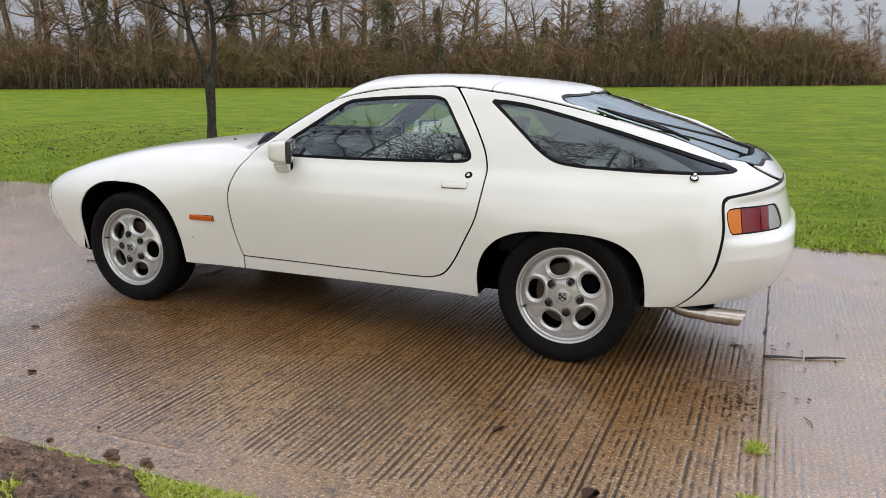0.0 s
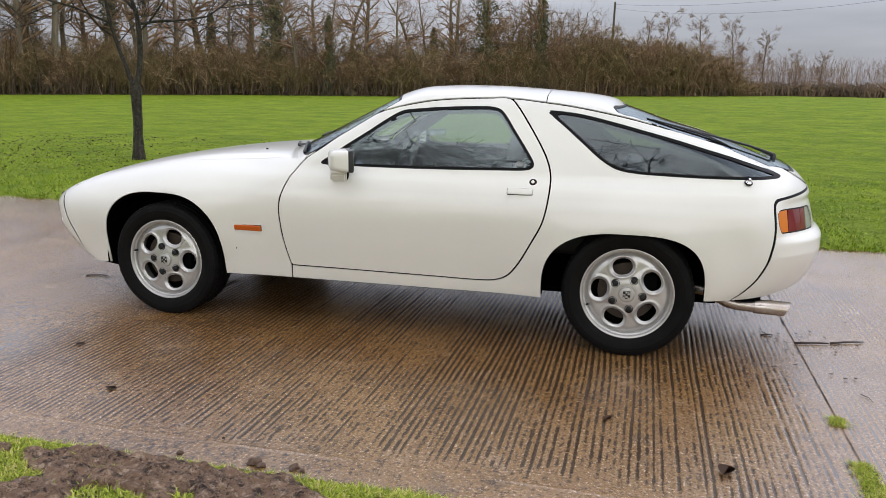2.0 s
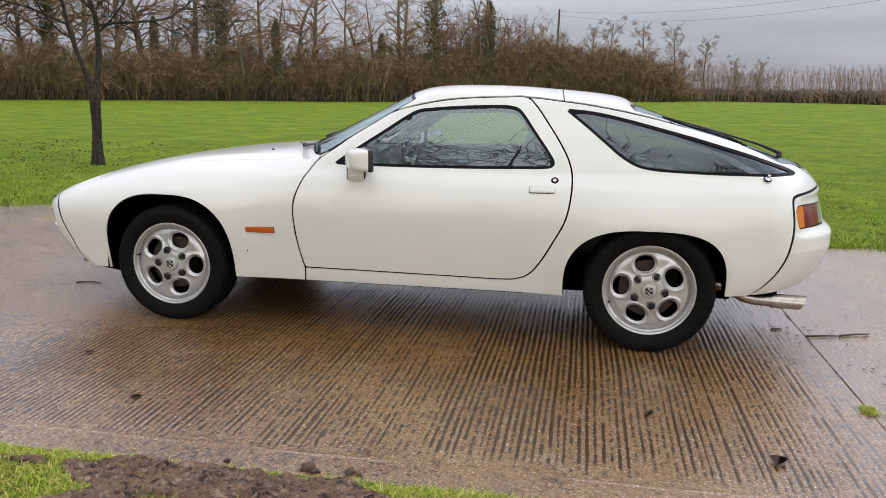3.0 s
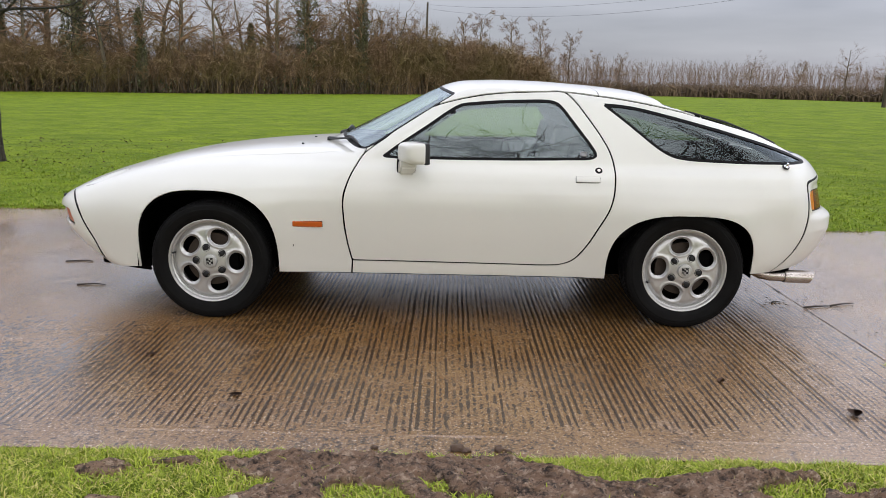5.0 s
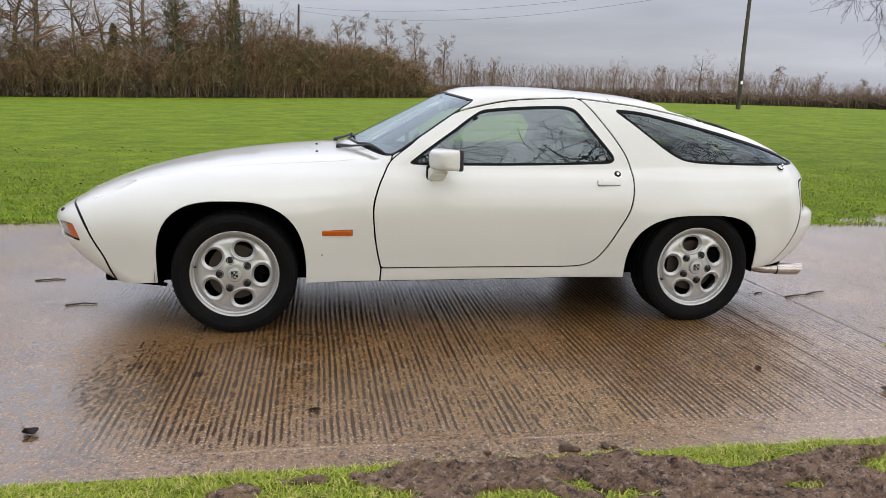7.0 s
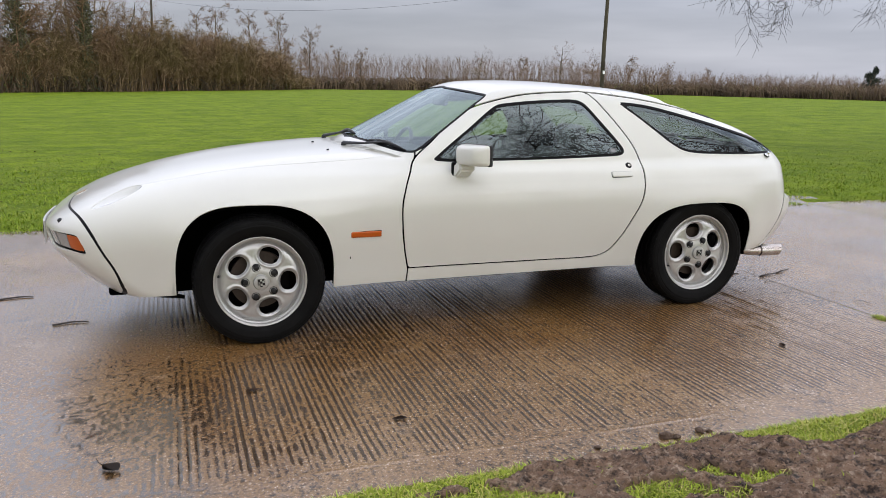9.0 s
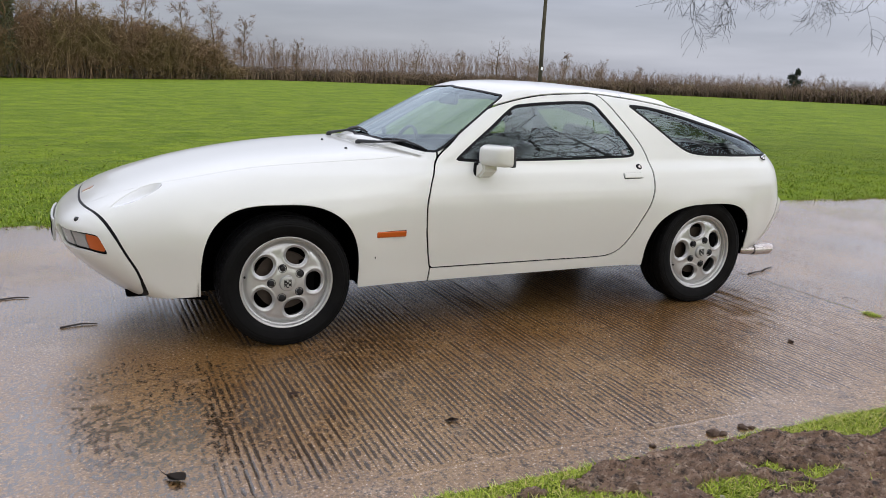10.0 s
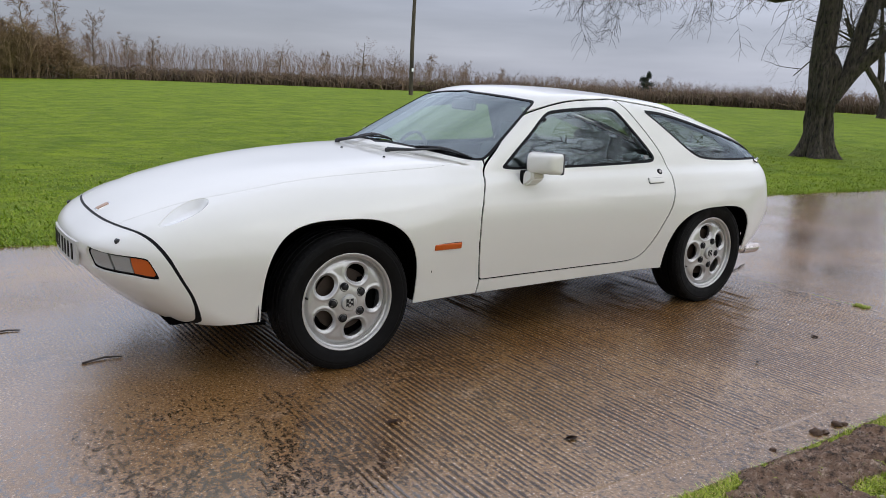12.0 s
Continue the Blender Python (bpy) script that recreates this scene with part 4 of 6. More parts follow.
part("load_floor", bm, TRIM, car, "dark grey load floor")
part("console", box(0.9, 0.18, 0.24, 0.05, at=(0.15, 0, 0.42)), TRIM, car, "dark grey centre console")
sw = lathe([(0.186, 0.0), (0.182, 0.011), (0.172, 0.011), (0.168, 0.0), (0.172, -0.011), (0.182, -0.011)], 48, "x", close=True)
box(0.02, 0.34, 0.05, 0.008, at=(0.01, 0, 0), bm=sw)
box(0.05, 0.13, 0.13, 0.03, 3, at=(0.012, 0, 0), bm=sw)
part("steering_wheel", sw, PLASTIC, car, "black steering wheel", pose(-0.22, 0.36, 0.80, 0, 22, 0))
part("rear_view_mirror", box(0.03, 0.22, 0.065, 0.014, 3), PLASTIC, car, "black interior mirror", pose(-0.06, 0.0, 1.155, 0, 10, 0))
for y in (-1, 1):
    part("door_trim", box(1.15, 0.03, 0.46, 0.012, 2), TRIM, car, "", pose(0.14, y * 0.70, 0.63, y * 6))


# ---- ground ----
def quick(name, V, F, material, smooth=True):
    """A mesh of equal-sided faces straight from arrays."""
    V, F = np.asarray(V, np.float32), np.asarray(F, np.int32)
    n, k = F.shape
    data = bpy.data.meshes.new(name)
    data.vertices.add(len(V))
    data.vertices.foreach_set("co", V.ravel())
    data.loops.add(n * k)
    data.loops.foreach_set("vertex_index", F.ravel())
    data.polygons.add(n)
    data.polygons.foreach_set("loop_start", np.arange(0, n * k, k, dtype=np.int32))
    data.polygons.foreach_set("use_smooth", np.full(n, smooth))
    data.update(calc_edges=True)
    if material:
        data.materials.append(material.m)
    return data


RNG = np.random.default_rng(5)
LATTICE = RNG.random((256, 256))


def value_noise(x, y, octaves=3):
    """Smooth noise about 0, one unit per cell."""
    out, amp = 0.0, 1.0
    for _ in range(octaves):
        i, j = np.floor(x).astype(int), np.floor(y).astype(int)
        u, v = x - i, y - j
        u, v = u * u * (3 - 2 * u), v * v * (3 - 2 * v)
        g = lambda a, b: LATTICE[a % 256, b % 256]
        out = out + amp * ((g(i, j) * (1 - u) + g(i + 1, j) * u) * (1 - v) + (g(i, j + 1) * (1 - u) + g(i + 1, j + 1) * u) * v - 0.5)
        x, y, amp = x * 2.03 + 17.3, y * 2.03 + 5.1, amp * 0.5
    return out


def sheet(xs, ys, height):
    X, Y = np.meshgrid(xs, ys, indexing="ij")
    V = np.stack([X, Y, height(X, Y)], -1).reshape(-1, 3)
    n, m = X.shape
    i, j = np.meshgrid(np.arange(n - 1), np.arange(m - 1), indexing="ij")
    a = (i * m + j).ravel()
    return V, np.stack([a, a + m, a + m + 1, a + 1], 1)


def step(a, b, x):
    t = np.clip((x - a) / (b - a), 0, 1)
    return t * t * (3 - 2 * t)


def rise(x, y):
    """The field's gentle swell."""
    az, r = np.degrees(np.arctan2(x, np.maximum(y, 0.01))), np.hypot(x, y)
    return (0.25 * step(-12, 14, az) * step(12, 44, r) - 5.0 * step(78, 220, r)) * (y > 0)


def far_edge(x):
    return curve(x, (-30, -6.25, -5.65, -4.07, -3.48, -2.3, -1.96, 0, 2.27, 2.83, 4.09, 6.34, 8.76, 30), (2.2, 2.26, 2.36, 2.38, 2.44, 2.35, 2.26, 2.14, 2.06, 2.13, 2.06, 2.05, 1.82, 1.5))


NEAR_EDGE = -2.335


def mud_share(x, y):
    """1 where the near verge is bare soil."""
    rag = 0.16 * value_noise(x * 2.6 + 4, y * 3.1) + 0.07 * value_noise(x * 9, y * 9 + 3)
    # how wide the grass strip along the road is, from place to place
    strip = curve(x, (-4, -1.5, -1.15, -0.95, -0.66, -0.53, -0.42, -0.28, 0.20, 0.32, 0.55, 0.80, 1.15, 1.5, 4), (1.5, 0.9, 0.16, 0.13, 0.12, 0.02, -0.04, 0.04, 0.05, 0.10, 0.17, 0.14, 0.10, 0.12, 0.15))
    bare = step(0.0, 0.07, NEAR_EDGE - y - strip + 0.5 * rag)
    # a second tongue of grass behind the first patch of soil
    tongue = step(0.22, 0.12, np.hypot((x + 0.82) / 1.5, y + 2.66 + 0.5 * rag)) + step(0.45, 0.3, np.hypot((x + 1.45) / 1.1, y + 2.85 + rag))
    tufts = 0.85 * step(0.30, 0.42, value_noise(x * 2.6 + 31, y * 4 + 8))
    ends = step(2.9, 2.4, x + 1.2 * rag + 0.3 * value_noise(x * 2, y * 2 + 9)) * step(-3.25, -3.0, y + 0.8 * rag)
    return np.clip(bare * ends - tongue - tufts, 0, 1)


def ground_height(x, y):
    lawn = step(0.0, 0.14, y - far_edge(x) + 0.05 * value_noise(x * 4, y * 4)) * (0.028 + 0.022 * value_noise(x * 1.3, y * 1.3)) * (y > 0)
    verge = step(0.0, 0.10, NEAR_EDGE - y + 0.03 * value_noise(x * 6, y * 6))
    mud = mud_share(x, y)
    soil = 0.030 + 0.035 * step(0, 0.5, NEAR_EDGE - y) + mud * (0.042 * np.abs(value_noise(x * 9, y * 9, 4)) + 0.022 * value_noise(x * 24, y * 24, 2) + 0.022 * np.abs(value_noise(x * 58, y * 58, 2)))
    between = (y < far_edge(x)) & (y > NEAR_EDGE)
    return np.where(between & (lawn < 1e-4) & (verge < 1e-4), -0.06, -0.02 + lawn + verge * soil) + rise(x, y)


LAWN = Mat("winter_lawn", (0.07, 0.13, 0.02), 0.85, Specular_IOR_Level=0.08)
big, fine = LAWN.noise(0.35, 4), LAWN.noise(28, 6, 0.7)
blend = LAWN.mix(LAWN.ramp(LAWN.noise(0.8, 9, 0.78), [(0.38, 0.0), (0.62, 1.0)]), (0.090, 0.152, 0.006), (0.235, 0.320, 0.016))
blend = LAWN.mix(LAWN.ramp(LAWN.noise(1.7, 6, 0.65), [(0.42, 0.0), (0.70, 0.8)]), blend, (0.180, 0.230, 0.034))
blend = LAWN.mix(LAWN.ramp(fine, [(0.34, 0.85), (0.52, 0.0)]), blend, (0.075, 0.110, 0.008))
blend = LAWN.mix(LAWN.ramp(LAWN.noise(2.6, 7, 0.72), [(0.52, 0.0), (0.64, 0.75)]), blend, (0.080, 0.135, 0.010))
blend = LAWN.mix(LAWN.ramp(LAWN.noise(9.0, 6, 0.75), [(0.58, 0.0), (0.70, 0.55)]), blend, (0.215, 0.285, 0.028))
blend = LAWN.mix(LAWN.ramp(LAWN.noise(7.0, 6, 0.75), [(0.34, 0.85), (0.44, 0.0)]), blend, (0.055, 0.080, 0.010))
LAWN.wire("Base Color", blend)
LAWN.bump(fine, 0.04, 0.8)
LAWN.bump(LAWN.noise(5, 4), 0.10, 0.5)
SOIL = Mat("muddy_soil", (0.07, 0.045, 0.032), 0.62)
s_mix = SOIL.mix(SOIL.noise(9, 6), (0.140, 0.074, 0.043), (0.450, 0.285, 0.178))
s_mix = SOIL.mix(SOIL.ramp(SOIL.noise(34, 5, 0.7), [(0.52, 0.0), (0.66, 0.9)]), s_mix, (0.62, 0.46, 0.33))
s_mix = SOIL.mix(SOIL.ramp(SOIL.noise(22, 6, 0.75), [(0.38, 0.95), (0.52, 0.0)]), s_mix, (0.020, 0.012, 0.008))
SOIL.wire("Base Color", s_mix)
SOIL.wire("Roughness", SOIL.ramp(SOIL.noise(15, 5), [(0.30, 0.45), (0.60, 0.9)]))
SOIL.bump(SOIL.noise(48, 7, 0.75), 0.03, 1.0)

axis_x = np.concatenate([[-900, -500, -300, -200], np.arange(-150, -18, 4), np.arange(-18, -6, 0.5), np.arange(-6, 12, 0.11), np.arange(12, 22, 0.5), np.arange(22, 160, 4), [200, 300, 500, 900]])
axis_y = np.concatenate([[-900, -400, -200, -100, -60, -40, -25, -15, -9, -6], np.arange(-5, 3.2, 0.085), np.arange(3.2, 12, 0.25), np.arange(12, 30, 1.0), np.arange(30, 200, 4), [250, 350, 500, 900]])
V, F = sheet(axis_x, axis_y, lambda x, y: ground_height(x, y) - 0.05 * step(0.05, 0.4, mud_share(x, y)) * ((y < NEAR_EDGE) & (y > -3.4) & (np.abs(x) < 3.2)))
ground = tagged(new("ground", quick("ground", V, F, LAWN)), "wide green winter lawn, damp and slightly uneven", "lawn", kind="structure")

V, F = sheet(np.arange(-3.2, 3.4, 0.012), np.arange(-3.4, -2.31, 0.012), lambda x, y: ground_height(x, y) + 0.004 + np.where(mud_share(x, y) > 0.28, 0.006, -0.03))
tagged(new("soil", quick("soil", V, F, SOIL)), "bare trampled soil with clods beside the road", "soil", kind="structure")


# ---- wet ribbed concrete road ----
CONCRETE = Mat("wet_ribbed_concrete", (0.2, 0.15, 0.1), 0.6, Coat_Weight=1.0, Coat_IOR=2.2, Specular_IOR_Level=0.2)
co = CONCRETE.place()
sep = CONCRETE.n.new("ShaderNodeSeparateXYZ")
CONCRETE.l.new(co, sep.inputs[0])
grit = CONCRETE.noise(85, 5, 0.78)
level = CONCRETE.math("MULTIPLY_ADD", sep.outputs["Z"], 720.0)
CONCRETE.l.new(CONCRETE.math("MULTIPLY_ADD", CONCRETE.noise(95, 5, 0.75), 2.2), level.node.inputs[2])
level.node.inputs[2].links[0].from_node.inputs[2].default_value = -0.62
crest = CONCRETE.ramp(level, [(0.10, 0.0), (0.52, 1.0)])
stain = CONCRETE.noise(1.1, 6, 0.6)
cc = CONCRETE.mix(CONCRETE.ramp(stain, [(0.32, 0.0), (0.70, 1.0)]), (0.205, 0.096, 0.020), (0.325, 0.178, 0.058))
cc = CONCRETE.mix(CONCRETE.ramp(CONCRETE.noise(5.0, 6, 0.65), [(0.58, 0.0), (0.72, 0.5)]), cc, (0.45, 0.305, 0.195))
cc = CONCRETE.mix(CONCRETE.ramp(CONCRETE.noise(3.3, 6, 0.7), [(0.30, 0.7), (0.42, 0.0)]), cc, (0.085, 0.048, 0.024))
cc = CONCRETE.mix(CONCRETE.ramp(grit, [(0.36, 0.85), (0.50, 0.0)]), cc, (0.045, 0.024, 0.011))
cc = CONCRETE.mix(CONCRETE.ramp(grit, [(0.57, 0.0), (0.66, 0.95)]), cc, (0.72, 0.57, 0.40))
# near-black troughs: shade and dark reflections put into the colour, with dirty water
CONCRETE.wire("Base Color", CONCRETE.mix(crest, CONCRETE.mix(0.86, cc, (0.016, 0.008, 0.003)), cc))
film = CONCRETE.ramp(CONCRETE.noise(0.9, 4, 0.55), [(0.40, 0.0), (0.62, 1.0)])
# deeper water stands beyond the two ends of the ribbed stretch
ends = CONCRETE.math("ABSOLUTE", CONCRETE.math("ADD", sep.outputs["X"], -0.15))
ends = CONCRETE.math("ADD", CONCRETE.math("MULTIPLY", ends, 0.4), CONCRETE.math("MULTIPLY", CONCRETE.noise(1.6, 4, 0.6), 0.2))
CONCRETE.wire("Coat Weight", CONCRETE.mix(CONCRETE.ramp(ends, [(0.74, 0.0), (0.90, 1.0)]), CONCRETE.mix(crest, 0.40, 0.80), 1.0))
CONCRETE.wire("Coat Roughness", CONCRETE.mix(film, 0.07, 0.03))
CONCRETE.bump(grit, 0.004, 0.9)
ripple = CONCRETE.node("ShaderNodeBump", Strength=0.75, Distance=0.0026)
bead = CONCRETE.mix(crest, CONCRETE.mix(0.75, CONCRETE.noise(90, 4, 0.65), 0.5), CONCRETE.noise(130, 4, 0.75))
CONCRETE.l.new(CONCRETE.mix(film, bead, CONCRETE.mix(0.55, bead, 0.5)), ripple.inputs["Height"])
CONCRETE.wire("Coat Normal", ripple.outputs[0])


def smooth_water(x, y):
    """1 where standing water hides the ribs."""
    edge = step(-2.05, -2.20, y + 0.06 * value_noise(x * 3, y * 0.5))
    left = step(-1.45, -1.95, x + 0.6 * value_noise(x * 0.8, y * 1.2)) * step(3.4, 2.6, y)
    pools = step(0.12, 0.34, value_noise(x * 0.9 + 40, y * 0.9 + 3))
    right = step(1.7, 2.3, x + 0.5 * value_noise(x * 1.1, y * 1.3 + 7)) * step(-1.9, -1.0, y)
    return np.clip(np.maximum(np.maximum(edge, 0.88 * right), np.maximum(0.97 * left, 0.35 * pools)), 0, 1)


def ribs(x, y, pitch=0.0275, grain=0.0012):
    w = x + 0.010 * value_noise(x * 19, y * 0.5, 2) + 0.007 * value_noise(x * 5, y * 1.5) + 0.010 * value_noise(x * 0.7, y * 0.8)
    ph = w / pitch
    each = np.floor(ph).astype(int)
    amp = 0.38 + 0.95 * LATTICE[each % 256, (each // 7) % 256] ** 1.5
    amp = amp * np.clip(1 + 1.3 * value_noise(each * 0.73, y * 9, 2) + 0.8 * value_noise(x * 3, y * 2.2), 0.10, 2.1)
    wave = (0.5 + 0.5 * np.cos(2 * math.pi * ph)) ** 1.5 - 0.40
    beads = 1 + 0.9 * value_noise(each * 1.31 + 7, y * 34, 2)
    # the slab ends in a smooth strip with a broken lip along the near edge
    rim = y + 2.215 + 0.012 * value_noise(x * 2.3, y * 0) + 0.004 * value_noise(x * 17, y * 0 + 5)
    lip_line = 0.0030 * np.exp(-((rim - 0.006) / 0.006) ** 2) * np.clip(0.5 + 1.6 * value_noise(x * 3.7 + 11, y * 0), 0, 1)
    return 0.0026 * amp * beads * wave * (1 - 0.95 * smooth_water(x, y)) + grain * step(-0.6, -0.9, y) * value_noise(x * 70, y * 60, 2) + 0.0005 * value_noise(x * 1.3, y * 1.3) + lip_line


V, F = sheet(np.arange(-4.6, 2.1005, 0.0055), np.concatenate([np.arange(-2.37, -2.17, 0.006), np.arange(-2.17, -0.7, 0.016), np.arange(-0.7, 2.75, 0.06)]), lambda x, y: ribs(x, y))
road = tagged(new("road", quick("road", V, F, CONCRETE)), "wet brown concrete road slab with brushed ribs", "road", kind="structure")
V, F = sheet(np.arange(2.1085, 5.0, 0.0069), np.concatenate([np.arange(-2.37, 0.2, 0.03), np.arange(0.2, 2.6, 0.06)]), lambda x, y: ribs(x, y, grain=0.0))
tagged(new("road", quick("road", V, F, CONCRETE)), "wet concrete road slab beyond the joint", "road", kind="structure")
for x0, x1 in ((-90, -4.602), (5.002, 90)):
    V, F = sheet(np.linspace(x0, x1, 60), np.linspace(-2.37, 2.75, 14), lambda x, y: 0.0003 * value_noise(x, y))
    tagged(new("road", quick("road", V, F, CONCRETE)), "wet concrete road running on", "road", kind="structure")
JOINT = Mat("dark_joint", (0.02, 0.018, 0.014), 0.6)
JOINT.wire("Base Color", JOINT.mix(JOINT.ramp(JOINT.noise(14, 5, 0.7), [(0.42, 0.0), (0.58, 1.0)]), (0.012, 0.010, 0.008), (0.19, 0.12, 0.07)))
V, F = sheet(np.linspace(2.093, 2.115, 4), np.linspace(-2.37, 2.6, 200), lambda x, y: -0.0015 + 0.007 * value_noise(x * 30, y * 9))
tagged(new("road_joint", quick("road_joint", V, F, JOINT)), "dark joint between two road slabs", "road joint", kind="structure")


# ---- grass blades ----
def blade_mat(name, dark, light, dry):
    m = Mat(name, light, 0.6, Specular_IOR_Level=0.2)
    c = m.mix(m.island(), dark, light)
    c = m.mix(m.ramp(m.math("FRACT", m.math("MULTIPLY", m.island(), 37.7)), [(0.80, 0.0), (0.86, 1.0)]), c, dry)
    m.wire("Base Color", c)
    m.put("Subsurface Weight", 0.0)
    return m


def blades(n_try, place, height, width, lean=0.5, segments=2):
    """Bent blades, each two or three narrowing strips; place gives points and a keep mask."""
    P, keep = place(n_try)
    P = P[keep]
    n = len(P)
    a = RNG.random(n) * 2 * math.pi
    h = height * (0.45 + 0.9 * RNG.random(n))
    w = width * (0.6 + 0.8 * RNG.random(n))
    l = lean * RNG.random(n) ** 0.7
    u = np.stack([np.cos(a), np.sin(a), 0 * a], 1)
    v = np.stack([-np.sin(a), np.cos(a), 0 * a], 1)
    up = np.array([0, 0, 1.0])
    rows = []
    for t, k in ((0, 1.0), (0.55, 0.8), (1.0, 0.0)):
        c = P + u * (l * h * t * t * 1.6)[:, None] + up * (h * t * (1 - 0.35 * l * t))[:, None]
        rows.append((c - v * (w * k / 2)[:, None], c + v * (w * k / 2)[:, None]))
    V = np.stack([rows[0][0], rows[0][1], rows[1][1], rows[1][0], rows[2][0]], 1).reshape(-1, 3)
    b = np.arange(n)[:, None] * 5
    F = np.concatenate([b + [0, 1, 2], b + [0, 2, 3], b + [3, 2, 4]])
    return V, F


GRASS = blade_mat("verge_grass", (0.140, 0.190, 0.014), (0.46, 0.54, 0.060), (0.60, 0.52, 0.18))
FIELD = blade_mat("lawn_grass", (0.120, 0.205, 0.010), (0.270, 0.365, 0.024), (0.30, 0.34, 0.05))


def on_verge(n):
    x, y = RNG.uniform(-3.0, 3.2, n), NEAR_EDGE + 0.03 - RNG.random(n) ** 1.25 * 0.95
    clump = value_noise(x * 7, y * 7 + 50)
    mud = mud_share(x, y)
    keep = (RNG.random(n) < np.clip(1.0 - 1.7 * mud + 0.6 * clump, 0.012, 1))
    edge = (y > NEAR_EDGE - 0.02 + 0.03 * value_noise(x * 9, y))
    keep &= ~edge | (RNG.random(n) < 0.25)
    # the lush strip thins out into the lawn
    keep &= (x * 7919.3) % 1 < step(-3.0, -2.1, x) * step(3.2, 2.4, x) * step(NEAR_EDGE - 0.92, NEAR_EDGE - 0.55, y)
    return np.stack([x, y, ground_height(x, y) - 0.004], 1), keep


V, F = blades(150000, on_verge, 0.022, 0.0042, 1.3)
tagged(new("verge_grass", quick("verge_grass", V, F, GRASS)), "bright short grass along the road edge", "grass", kind="stuff")


def on_lawn(n):
    d = 7.0 * RNG.random(n) ** 1.8
    x = -9.5 - d + RNG.random(n) * (24 + 2 * d)
    y = far_edge(x) + 0.02 + d
    keep = RNG.random(n) < (0.62 + 1.5 * value_noise(x * 4, y * 4) + 0.6 * value_noise(x * 0.9, y * 0.9 + 4)) * step(7.0, 2.0, d)
    return np.stack([x, y, ground_height(x, y) - 0.006], 1), keep


V, F = blades(210000, on_lawn, 0.038, 0.0085, 1.2)
tagged(new("lawn_grass", quick("lawn_grass", V, F, FIELD)), "short mown grass with darker tufts", "grass", kind="stuff")


def joint_tufts(n):
    y = -2.3 + 0.95 * RNG.random(n) ** 1.6
    x = 2.10 + 0.018 * RNG.normal(size=n) + 0.03 * step(-1.7, -2.3, y) * RNG.normal(size=n)
    return np.stack([x, y, 0 * x - 0.003], 1), (value_noise(x * 0 + 3, y * 6) > -0.12) | (y < -1.75)


V, F = blades(6000, joint_tufts, 0.018, 0.0035, 1.2)
tagged(new("joint_grass", quick("joint_grass", V, F, GRASS)), "moss and grass growing in the road joint", "grass", kind="stuff")


# ---- clods, stones, leaves and sticks ----
def clod_mesh(seed, rough=0.35):
    bm = bmesh.new()
    bmesh.ops.create_icosphere(bm, subdivisions=3, radius=1)
    for v in bm.verts:
        n = noise.noise(v.co * 1.4 + Vector((seed, 0, 0))) + 0.6 * noise.noise(v.co * 3.7 + Vector((seed, 4, 0))) + 0.45 * noise.noise(v.co * 7.5 + Vector((seed, 9, 0)))
        v.co *= 1 + rough * n
        v.co.z *= 0.62
    return bm


CLOD = Mat("dark_clod", (0.035, 0.026, 0.020), 0.7)
CLOD.wire("Base Color", CLOD.mix(CLOD.noise(20, 5), (0.075, 0.045, 0.030), (0.280, 0.180, 0.118)))
CLOD.bump(CLOD.noise(9, 6, 0.7), 0.10, 0.6)
clods = [bm_data("clod", clod_mesh(s, 0.60), CLOD) for s in (1.0, 5.0, 9.0)]
spots = [(0.04, -2.322, 0.023), (0.19, -2.318, 0.019), (-0.247, -2.322, 0.012), (0.075, -2.335, 0.016), (0.225, -2.33, 0.012)]
for _ in range(130):
    x, y = RNG.uniform(-0.7, 2.6), RNG.uniform(-2.95, -2.40)
    if mud_share(np.array(x), np.array(y)) > 0.5:
        spots.append((x, y, 0.005 + 0.015 * RNG.random() ** 2))
for k, (x, y, r) in enumerate(spots):
    ob = new("clod", clods[k % 3])
    ob.matrix_basis = pose(x, y, float(ground_height(np.array(x), np.array(y))) * (y < NEAR_EDGE) + r * 0.30, 0, 0, 77 * k) @ Matrix.Diagonal((r, r * 0.85, r * 0.8, 1))
    tagged(ob, "dark lump of wet soil by the road edge", "clod", "clods")
# crumbs of soil, too many to count
n = 26000
cx, cy = RNG.uniform(-1.6, 2.8, n), RNG.uniform(-3.2, -2.32, n)
keep = mud_share(cx, cy) > 0.45
cx, cy = cx[keep], cy[keep]
n = len(cx)
C = np.stack([cx, cy, ground_height(cx, cy) + 0.010], 1)
R = (0.0020 + 0.006 * RNG.random(n) ** 4)[:, None, None]
six = np.array([[1, 0, 0], [0, 1, 0], [-1, 0, 0], [0, -1, 0], [0, 0, 0.8], [0, 0, -0.8]], float)
spin = RNG.uniform(0, 6.28, n)
turned = np.stack([six[None, :, 0] * np.cos(spin)[:, None] - six[None, :, 1] * np.sin(spin)[:, None], six[None, :, 0] * np.sin(spin)[:, None] + six[None, :, 1] * np.cos(spin)[:, None], np.repeat(six[None, :, 2], n, 0)], -1)
V = (C[:, None] + turned * R * RNG.uniform(0.5, 1.25, (n, 6, 1))).reshape(-1, 3)
b = np.arange(n)[:, None] * 6
F = np.concatenate([b + list(f) for f in ((0, 1, 4), (1, 2, 4), (2, 3, 4), (3, 0, 4), (1, 0, 5), (2, 1, 5), (3, 2, 5), (0, 3, 5))])
CRUMB = Mat("soil_crumb", (0.15, 0.09, 0.06), 0.8)
